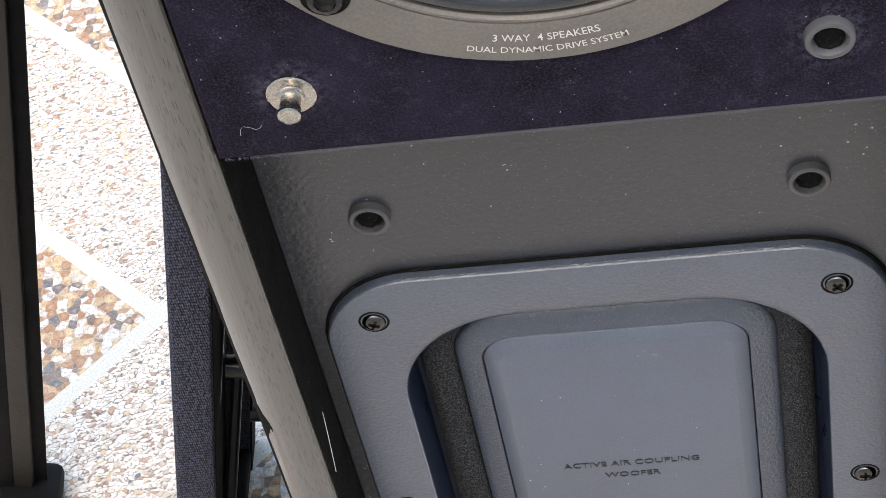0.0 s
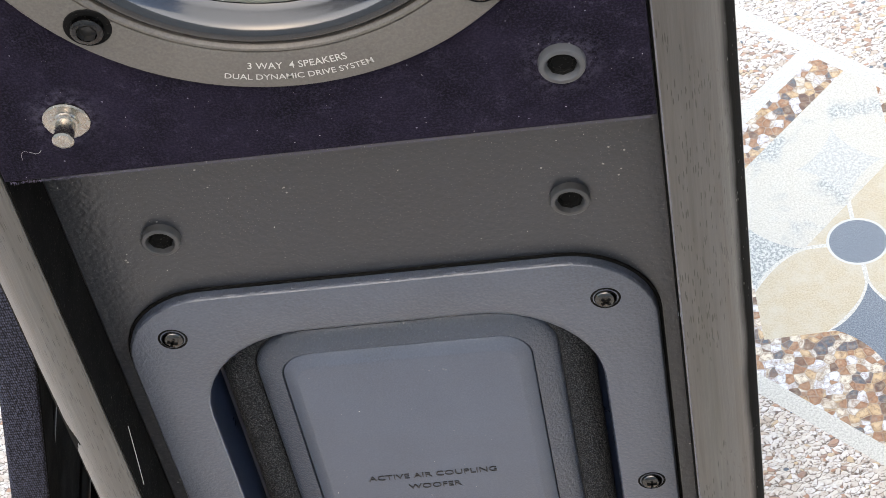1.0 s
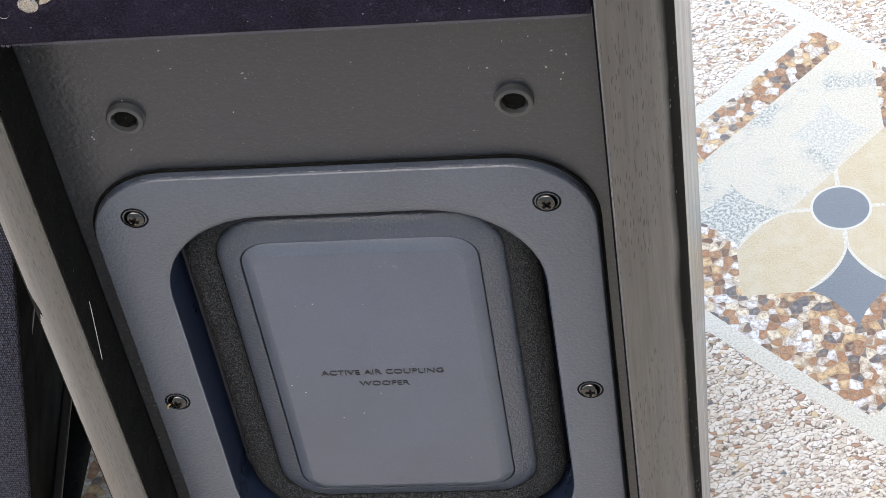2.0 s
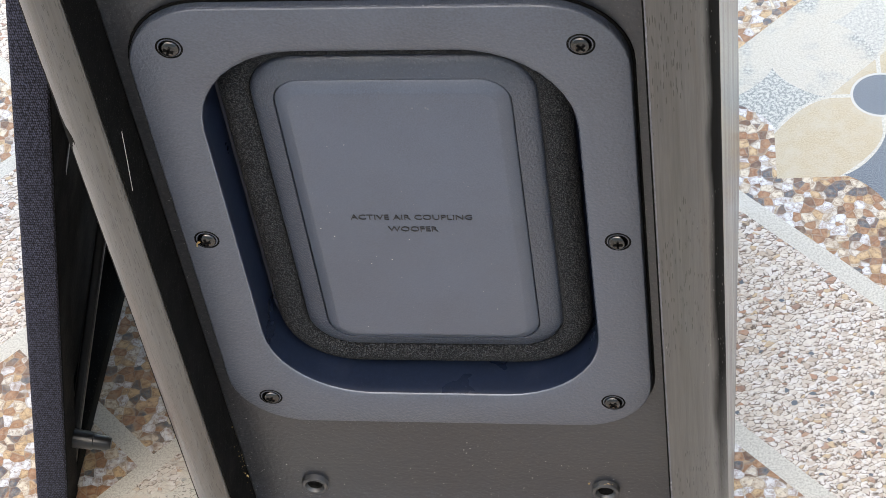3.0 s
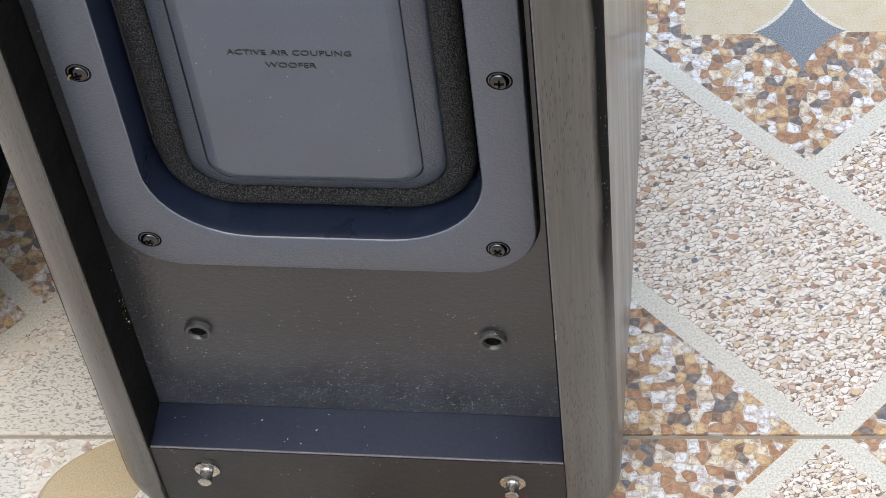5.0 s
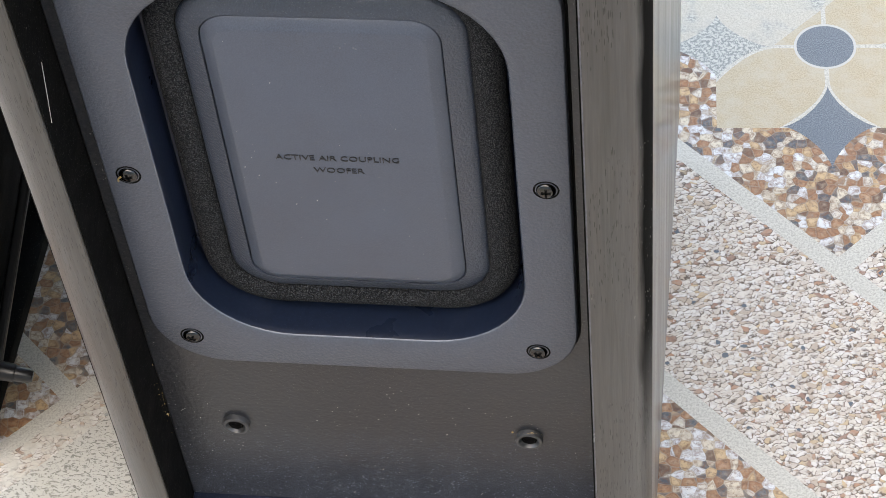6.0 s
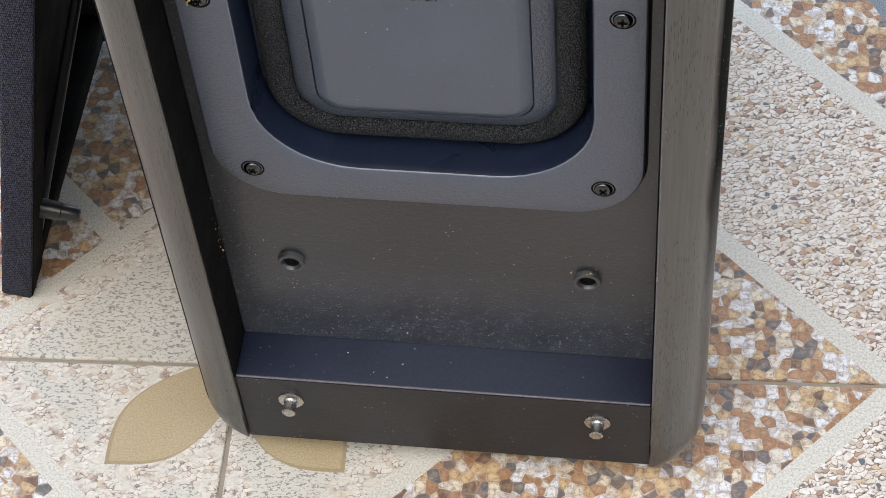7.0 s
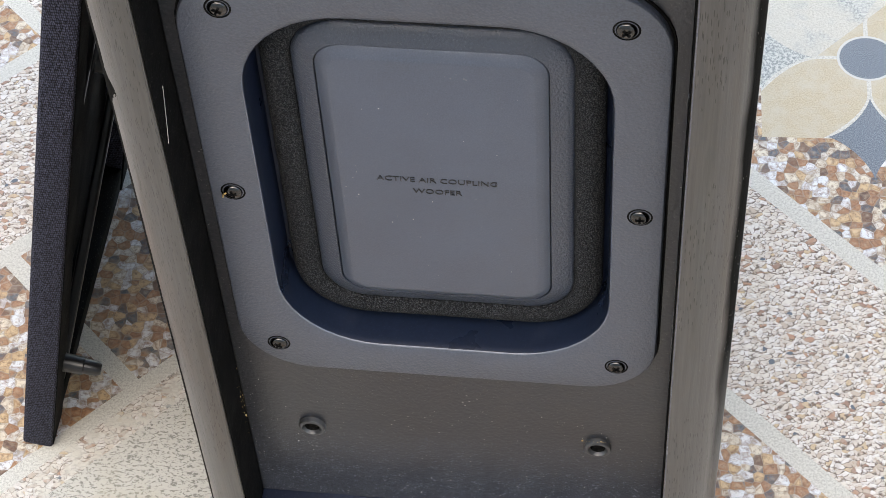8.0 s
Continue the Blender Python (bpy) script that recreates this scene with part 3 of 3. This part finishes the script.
part("inner_wall", loft([rr(0.0632, 0.0925, 0.0374, -0.0029, 0, OZ), rr(0.0628, 0.0922, 0.0370, -0.0018, 0, OZ), rr(0.0626, 0.0920, 0.0366, 0.0, 0, OZ), rr(0.0616, 0.0924, 0.0340, 0.0145, 0, OZ), rr(0.0590, 0.0900, 0.026, 0.0158, 0, OZ), rr(0.0540, 0.0850, 0.024, 0.0160, 0, OZ)]), WALL_SKYLIT, speaker, "smooth black inner wall of the opening, tinted blue for skylight", 40)
part("opening_lip", loft([rr(0.0634, 0.0927, 0.0375, -0.00316, 0, OZ), rr(0.06322, 0.09252, 0.0374, -0.00298, 0, OZ), rr(0.0631, 0.0924, 0.0373, -0.0027, 0, OZ)]), LIP, speaker, "shiny moulded lip with its highlight painted in")
part("plate_edge", loft([rr(OH + 0.00008, OV + 0.00008, 0.0279, -0.0004, 0, PZ), rr(OH + 0.00008, OV + 0.00008, 0.0279, -0.0030, 0, PZ), rr(OH - 0.00012, OV - 0.00012, 0.0277, -0.0036, 0, PZ)]), CONE_RIM, speaker, "darker moulded edge")
part("edge_strip", box(-IN + 0.0004, IN - 0.0004, -0.0223, -0.0214, 0.0593, 0.0602, 0.0003), EDGE, speaker, "pale strip along the front edge of the bottom board")
for sx, z in ((0.0663, 0.3722), (0.0731, 0.2768), (0.0666, 0.1822)):
    for sign in (-1, 1):
        x = sx * sign
        # flat black ring stands in for the shade of the screw's recess
        seat = part("screw", lathe_y(x, z, [(0.0046, -0.00418), (0.0045, -0.0044), (0.0042, -0.0043), (0.0033, -0.0040)], 28), INNER_BLACK, speaker, "cross-head screw in a black ring painted for its recess")
        head = lathe_y(x, z, [(0.0035, -0.0039), (0.00345, -0.0047), (0.0031, -0.0052), (0.0023, -0.0056), (0.0012, -0.0058), (0.0004, -0.00582)], 24, False, True)
        part("screw_head", head, SCREW_STEEL, seat, "blackened steel head", 50)
        a = 0.3 + 5.1 * sx + z * 9 * sign
        for q in (0, math.pi / 2):
            # raised black bar painted as the dark of a slot
            bar = box(-0.0017, 0.0017, -0.00605, -0.0050, -0.00042, 0.00042)
            bmesh.ops.transform(bar, matrix=Matrix.Translation((x, 0, z)) @ Matrix.Rotation(a + q, 4, "Y"), verts=bar.verts)
            part("slot_shade", bar, INNER_BLACK, seat)
# foam roll and flat cone
CW, CH, CZ = 0.0486, 0.0774, PZ - 0.0004
CX = 0.0004
roll = []
for i in range(17):
    a = math.pi * (i / 16 * 1.10 - 0.05)
    off = 0.0059 * math.cos(a)
    roll.append(rr(0.0538 + off, 0.0829 + off, 0.0228 + off * 0.9, 0.0134 - 0.0062 * math.sin(a), 0, CZ - 0.0004, 14))
part("foam_surround", loft(roll), FOAM, speaker, "grey foam surround roll", 60)
part("cone_rim", loft([rr(CW - 0.0006, CH - 0.0006, 0.0170, 0.0165, CX, CZ), rr(CW - 0.0003, CH - 0.0003, 0.0172, 0.0110, CX, CZ), rr(CW, CH, 0.0175, 0.0102, CX, CZ), rr(CW - 0.0002, CH - 0.0002, 0.0173, 0.0095, CX, CZ), rr(CW - 0.0010, CH - 0.0010, 0.0166, 0.0087, CX, CZ), rr(CW - 0.0028, CH - 0.0028, 0.0152, 0.0078, CX, CZ),
                       rr(0.0404, 0.0696, 0.0105, 0.0062, CX, CZ), rr(0.0401, 0.0693, 0.0103, 0.0076, CX, CZ)]), CONE_RIM, speaker, "pebbled rim of the flat cone", 40)
cone = part("flat_cone", loft([rr(0.0401, 0.0693, 0.0103, 0.0076, CX, CZ), rr(0.0398, 0.0690, 0.0101, 0.0064, CX, CZ), rr(0.0395, 0.0687, 0.0099, 0.0061, CX, CZ),
                               rr(0.0358, 0.0652, 0.0068, 0.0043, CX, CZ), rr(0.0351, 0.0645, 0.0064, 0.0041, CX, CZ)], cap_last=True), CONE, speaker, "smooth flat grey passive cone", 20)
tagged(part("embossed_line", text_mesh("ACTIVE AIR COUPLING", 0.0040, 0.0436, lambda x, y, h: (x, 0.0040 - h, 0.2786 + y * 0.92), -0.004, 0.0002), EMBOSS, cone, "small embossed capital letters"), kind="stuff")
tagged(part("embossed_line", text_mesh("WOOFER", 0.0040, 0.0178, lambda x, y, h: (x, 0.0040 - h, 0.2723 + y * 0.92), -0.004, 0.0002), EMBOSS, cone, "small embossed capital letters"), kind="stuff")


# sockets of the grille pegs
def socket(x, y, z, r, material, label, k=0.61):
    ob = part("peg_socket", lathe_y(x, z, [(r, y + 0.0005), (r, y - 0.0016), (r * 0.95, y - 0.0023), (r * 0.84, y - 0.0026), (r * 0.74, y - 0.0025), (r * (k + 0.02), y - 0.0012), (r * (k - 0.01), y + 0.0008)], 28), material, speaker, label, 40)
    # shallow cap, black to paint the darkness of a deep hole
    part("socket_hole_shade", lathe_y(x, z, [(r * (k + 0.02), y - 0.0012), (r * (k - 0.05), y - 0.0006), (r * (k - 0.10), y - 0.0008), (r * (k - 0.16), y - 0.0002)], 8, False, True), INNER_BLACK, ob)
    return ob


for sign in (-1, 1):
    socket(sign * 0.0600, 0.0, 0.4135, 0.0059, SOCKET_BLACK, "black plastic grille socket")
    socket(sign * 0.0600, 0.0, 0.1170, 0.0056, SOCKET_BLACK, "black plastic grille socket", 0.56)


def peg(x, y, z, r, n, k):
    """A turned pin of length n on a washer of radius r."""
    prof = [(r, y), (r, y - 0.0006), (r - 0.0004, y - 0.0009), (r * 0.56, y - 0.0010), (r * 0.52, y - 0.0018), (r * k, y - 0.0020), (r * k, y - n + 0.0016),
            (r * (k + 0.03), y - n + 0.0014), (r * (k + 0.03), y - n + 0.0004), (r * (k - 0.07), y - n), (r * 0.12, y - n + 0.0002)]
    return part("grille_pin", lathe_y(x, z, prof, 28, False, True), CHROME, speaker, "nickel-plated grille pin with washer", 30)


for sign in (-1, 1):
    peg(sign * 0.0655, -0.0225, 0.0440, 0.0055, 0.0070, 0.50)

# upper baffle, covered in velvet
VY = -0.0254
WZ = 0.5711


def velvet_board():
    """A board with softly rounded edges and a round opening for the woofer."""
    x1, z0, z1 = 0.0872, 0.4675 - WZ, 0.778 - WZ
    corners = [math.atan2(z, x) for x in (-x1, x1) for z in (z0, z1)]
    angles = sorted([-math.pi + 2 * math.pi * (i + 0.5) / 92 for i in range(92)] + corners)

    def rim(y, inset):
        pts = []
        for a in angles:
            c, s_ = math.cos(a), math.sin(a)
            k = min((x1 - inset) / max(abs(c), 1e-6), ((z1 - inset) if s_ > 0 else (-z0 - inset)) / max(abs(s_), 1e-6))
            pts.append((k * c, y, WZ + k * s_))
        return pts

    def hole(y):
        return [(0.0615 * math.cos(a), y, WZ + 0.0615 * math.sin(a)) for a in angles]

    return loft([hole(-0.0002), rim(-0.0002, 0.0), rim(VY + 0.0012, 0.0), rim(VY + 0.0004, 0.0003), rim(VY, 0.0009), hole(VY)], closed=True)


part("velvet_baffle", velvet_board(), VELVET, speaker, "dark purple velvet-covered upper baffle")
peg(-0.0640, VY, 0.4885, 0.0062, 0.0080, 0.43)
socket(0.0648, VY, 0.4905, 0.0061, GREY_PLASTIC, "grey plastic grille socket in the velvet", 0.60)
ring = part("woofer_ring", lathe_y(0, WZ, [(0.0764, VY), (0.0764, VY - 0.0030), (0.0758, VY - 0.0037), (0.0640, VY - 0.0044), (0.0636, VY - 0.0042), (0.0634, VY - 0.0034),
                                           (0.0630, VY - 0.0043), (0.0622, VY - 0.0043), (0.0616, VY - 0.0034), (0.0616, VY + 0.004)], 96), RING, speaker, "bronze-grey woofer trim ring", 30)
part("woofer_surround", lathe_y(0, WZ, [(0.0618, VY - 0.0008), (0.0606, VY - 0.0036), (0.0590, VY - 0.0048), (0.0570, VY - 0.0042), (0.0554, VY - 0.0022), (0.0546, VY + 0.0010), (0.0530, VY + 0.0030)], 96), GLOSS_RUBBER, speaker, "glossy rubber woofer surround", 60)
part("woofer_cone", lathe_y(0, WZ, [(0.0540, VY + 0.0034), (0.0528, VY + 0.0022), (0.0510, VY + 0.0028), (0.0300, VY + 0.010), (0.0150, VY + 0.016), (0.0145, VY + 0.012), (0.008, VY + 0.008)], 64, False, True), PAPER, speaker, "grey pulp woofer cone", 40)
for ang in (225, 315, 45, 135):
    bx, bz = 0.0685 * math.cos(radians(ang)), WZ + 0.0685 * math.sin(radians(ang))
    # flat black disc gives the dark of a recess by colour
    bolt = part("bolt", lathe_y(bx, bz, [(0.0060, VY - 0.00435), (0.0058, VY - 0.0046), (0.0030, VY - 0.0046)], 28), INNER_BLACK, speaker, "hex-socket bolt on a black disc painted for its recess")
    part("bolt_head", lathe_y(bx, bz, [(0.0042, VY - 0.0042), (0.0041, VY - 0.0062), (0.0036, VY - 0.0066), (0.0026, VY - 0.0067)], 24), DARK_STEEL, bolt, "", 40)
    part("hex_socket", lathe_y(bx, bz, [(0.0026, VY - 0.0067), (0.0025, VY - 0.0050)], 6, False, True), BLACK_PLASTIC, bolt)


def on_ring(radius):
    def place(x, y, h):
        a = x / radius
        r = radius - y
        return (r * math.sin(a), VY - 0.00455, WZ - r * math.cos(a))
    return place


part("printed_line", text_mesh("3 WAY  4 SPEAKERS", 0.0031, 0.0255, on_ring(0.0688), 0.004), INK, ring, "white printed capital letters")
part("printed_line", text_mesh("DUAL DYNAMIC DRIVE SYSTEM", 0.0026, 0.0385, on_ring(0.0724), 0.004), INK, ring, "white printed capital letters")

# ---- cloth grille leaning on the cabinet ----
GL, GT, GW = 0.432, 0.0145, 0.180
lean = math.atan2(0.0731, 0.316)
grille = thing("speaker_grille", (-0.2140, 0.048, 0.0), "removed black cloth speaker grille leaning against the cabinet side", "speaker grille")
to_world = Matrix.Translation((-0.2140, 0.048, 0.0015)) @ Matrix.Rotation(lean, 4, "Y")


def bar_between(p, q, w, d, bev=0.0015):
    p, q = Vector(p), Vector(q)
    bm = box(-w / 2, w / 2, -d / 2, d / 2, 0, (q - p).length, bev)
    turn = (q - p).to_track_quat("Z", "Y").to_matrix().to_4x4()
    bmesh.ops.transform(bm, matrix=Matrix.Translation(p) @ turn, verts=bm.verts)
    return bm


def grille_part(name, bm, material, label="", smooth=None):
    bmesh.ops.transform(bm, matrix=to_world, verts=bm.verts)
    return part(name, bm, material, grille, label, smooth)


rim = 0.020
for y0, y1 in ((0.0, rim), (GW - rim, GW)):
    grille_part("frame_stile", box(-GT / 2, GT / 2, y0, y1, 0, GL, 0.0016, 3), CLOTH, "cloth-wrapped frame edge", 40)
for z0, z1 in ((0.0005, rim), (GL - rim, GL - 0.0005)):
    grille_part("frame_rail", box(-GT / 2 + 0.0004, GT / 2 - 0.0004, rim - 0.001, GW - rim + 0.001, z0, z1, 0.0016, 3), INNER_BLACK, "bare black frame rail", 40)
grille_part("frame_bar", box(-GT / 2 + 0.002, GT / 2 - 0.002, rim - 0.001, GW - rim + 0.001, 0.225, 0.243, 0.001), INNER_BLACK, "black frame crossbar", 40)
grille_part("cloth", box(-GT / 2 + 0.0006, -GT / 2 + 0.0014, rim - 0.001, GW - rim + 0.001, rim - 0.001, GL - rim + 0.001), CLOTH, "thin black grille cloth")
grille_part("backing", box(-GT / 2 + 0.0015, -GT / 2 + 0.0021, rim - 0.001, GW - rim + 0.001, rim - 0.001, GL - rim + 0.001), INNER_BLACK, "matt black inner side of the cloth")
for y0, y1 in ((0.0012, rim), (GW - rim, GW - 0.0012)):
    grille_part("frame_back", box(GT / 2 - 0.0006, GT / 2 + 0.0004, y0, y1 + 0.0004, 0.0012, GL - 0.0012, 0.0004), INNER_BLACK, "bare black plastic back of the frame")
for z in (0.12, 0.33):
    grille_part("frame_rib", bar_between((GT / 2 - 0.003, rim, z - 0.10), (GT / 2 - 0.003, GW - rim, z + 0.05), 0.005, 0.006), BLACK_PLASTIC, "slanting plastic frame rib")
for y, z in ((0.016, 0.054), (GW - 0.018, 0.048), (0.018, 0.344), (GW - 0.018, 0.344), (0.05, 0.233), (GW - 0.05, 0.233)):
    bm = lathe_y(0, 0, [(0.0045, 0.0), (0.0043, -0.010), (0.0038, -0.0105), (0.0036, -0.0165), (0.0026, -0.0185)], 20, False, True)
    bmesh.ops.transform(bm, matrix=Matrix.Translation((GT / 2 - 0.0005, y, z)) @ Matrix.Rotation(radians(90), 4, "Z"), verts=bm.verts)
    grille_part("mounting_peg", bm, BLACK_PLASTIC, "black plastic mounting peg", 40)


# ---- leg of a black metal stand ----
stand = thing("metal_stand", (-0.32, 0.2, 0), "dark metal stand with a splayed leg on the tiles", "stand")
LEG_FOOT, LEG_TOP = Vector((-0.3165, 0.2, 0.012)), Vector((-0.196, 0.2, 0.44))
ACROSS = Vector((0.963, 0, -0.271))


def leg_member(name, shift, ahead, width, depth, material, label):
    """One strip of the folded-steel leg, set off across it and towards the front."""
    off = ACROSS * shift + Vector((0, -ahead, 0))
    part(name, bar_between(LEG_FOOT + off, LEG_TOP + off, width, depth, 0.0008), material, stand, label, 40)


leg_member("leg_web", -0.0050, 0.0, 0.0110, 0.016, STAND_BROWN, "brown-black leg web")
# thin black slab paints the shaded right side of the web
leg_member("leg_flange_and_shade", 0.0008, 0.0, 0.0008, 0.0170, STAND_PAINT, "black leg strip: flange and painted shaded side")
# separate black member on the left
leg_member("leg_flange_and_shade", -0.0150, 0.002, 0.0080, 0.018, STAND_PAINT, "black leg strip: flange and painted shaded side")
part("rubber_foot", bar_between((-0.3190, 0.197, 0.0005), (-0.3125, 0.197, 0.020), 0.030, 0.030, 0.004), STAND_PAINT, stand, "black rubber foot", 40)
part("brace", bar_between((-0.352, 0.186, 0.02), (-0.303, 0.186, 0.165), 0.007, 0.010), STAND_GLOSS, stand, "glossy steel brace", 40)


# ---- dust, lint and crumbs ----
def flecks(rng, count, place, lo, hi):
    bm = bmesh.new()
    for _ in range(count):
        p, n = place(rng)
        size = lo + (hi - lo) * rng.random() ** 3
        a = rng.random() * 6.28
        u = n.orthogonal().normalized()
        w = n.cross(u)
        ring = []
        for k in range(5):
            b = a + k * 1.257
            ring.append(bm.verts.new(p + (u * math.cos(b) * (0.6 + rng.random()) + w * math.sin(b) * (0.4 + 0.5 * rng.random())) * size))
        tip = bm.verts.new(p + n * size * 0.7)
        for k in range(5):
            bm.faces.new((ring[k], ring[(k + 1) % 5], tip))
    return bm


rng = random.Random(7)
UP, FORE = Vector((0, 0, 1)), Vector((0, -1, 0))
tagged(part("dust", flecks(rng, 26, lambda r: (Vector((r.uniform(-0.086, 0.086), r.uniform(-0.020, -0.001), 0.0601)), UP), 0.00012, 0.00045), LINT, None), "pale dust flecks on the black bottom board", "dust", kind="stuff")
tagged(part("dust", flecks(rng, 2600, lambda r: (Vector((r.uniform(-0.086, 0.086), -0.0001, 0.0612 + 0.052 * r.random() ** 1.5)), FORE), 0.00009, 0.00042), DUST, None), "blue-grey dust settled on the foot of the black board", "dust", kind="stuff")
tagged(part("dust", flecks(rng, 420, lambda r: (Vector((r.uniform(-0.086, 0.086), -0.0001, 0.062 + 0.075 * r.random() ** 1.3)), FORE), 0.00008, 0.00032), LINT, None), "pale dust flecks on the lower baffle board", "dust", kind="stuff")
tagged(part("dust", flecks(rng, 150, lambda r: (Vector((-0.0868 + abs(r.gauss(0, 0.003)), -0.0001, 0.09 + 0.20 * r.random() ** 1.6)), FORE), 0.00007, 0.0003), LINT, None), "pale dust flecks in the corner of the black board", "dust", kind="stuff")
tagged(part("dust", flecks(rng, 26, lambda r: (Vector((r.uniform(-0.086, 0.086), -0.0001, r.uniform(0.395, 0.465))), FORE), 0.00012, 0.0004), LINT, None), "pale dust flecks on the black board", "dust", kind="stuff")
tagged(part("dust", flecks(rng, 150, lambda r: (Vector((r.uniform(-0.085, 0.085), VY - 0.0001, r.uniform(0.469, 0.56))), FORE), 0.00006, 0.00022), LINT, None), "pale lint specks on the dark velvet", "lint", kind="stuff")
tagged(part("dust", flecks(rng, 40, lambda r: (Vector((r.uniform(-0.035, 0.035), 0.0040, r.uniform(0.21, 0.34))), FORE), 0.0001, 0.0003), LINT, None), "pale dust flecks on the flat cone", "dust", kind="stuff")
tagged(part("crumbs", flecks(rng, 26, lambda r: (Vector((-0.0871, r.uniform(-0.006, -0.001), 0.135 + r.gauss(0, 0.012))), Vector((1, 0, 0))), 0.00015, 0.0007), GOLD, None), "yellow-brown crumbs in the corner beside the side panel", "crumbs", kind="stuff")
tagged(part("crumbs", flecks(rng, 22, lambda r: (Vector((0.0602 + r.gauss(0, 0.0026), -0.0021, 0.1227 + abs(r.gauss(0, 0.0005)))), FORE), 0.00015, 0.0006), GOLD, None), "brown crumbs on top of a grille socket", "crumbs", kind="stuff")


def thread(points, r):
    """A thin round strand through a few points."""
    cu = bpy.data.curves.new("strand", "CURVE")
    cu.dimensions, cu.bevel_depth, cu.bevel_resolution, cu.resolution_u = "3D", r, 1, 6
    sp = cu.splines.new("NURBS")
    sp.points.add(len(points) - 1)
    for p, co in zip(sp.points, points):
        p.co = (*co, 1)
    sp.use_endpoint_u, sp.order_u = True, 3
    tmp = new("strand", cu)
    bpy.context.view_layer.update()
    me = bpy.data.meshes.new_from_object(tmp.evaluated_get(bpy.context.evaluated_depsgraph_get()))
    bpy.data.objects.remove(tmp)
    bm = bmesh.new()
    bm.from_mesh(me)
    bpy.data.meshes.remove(me)
    return bm


tagged(part("straw", thread([(-0.0870, -0.0135, 0.343), (-0.0866, -0.0172, 0.334), (-0.0868, -0.0205, 0.3215)], 0.00012), LINT, None), "thin pale straw stuck to the black inner side", "straw")
tagged(part("lint_thread", thread([(-0.0795, VY - 0.0003, 0.476), (-0.0790, VY - 0.0006, 0.4795), (-0.0768, VY - 0.0005, 0.4790), (-0.0745, VY - 0.0006, 0.4775), (-0.0735, VY - 0.0003, 0.4790)], 0.00004), LINT, None), "curled pale lint thread on the velvet", "lint")
tagged(part("flake", thread([(-0.0772, -0.0046, 0.2735), (-0.0768, -0.0060, 0.2768), (-0.0752, -0.0058, 0.2775)], 0.00035), GOLD, None), "yellow flake caught on a screw", "flake")


def nap(rng, count):
    """Short fibres along the lower edge of the velvet."""
    bm = bmesh.new()
    for _ in range(count):
        x = rng.uniform(-0.0855, 0.0855)
        p = Vector((x, VY + rng.uniform(-0.0002, 0.0004), 0.4677))
        tip = p + Vector((rng.gauss(0, 0.00025), -rng.uniform(0.0001, 0.0004), -rng.uniform(0.0003, 0.0008)))
        bm.faces.new([bm.verts.new(q) for q in (p - Vector((0.00006, 0, 0)), p + Vector((0.00006, 0, 0)), tip)])
    return bm


tagged(part("velvet_fibres", nap(rng, 1500), NAP, None), "short dark purple fibres along the velvet edge", "fibres", kind="stuff")
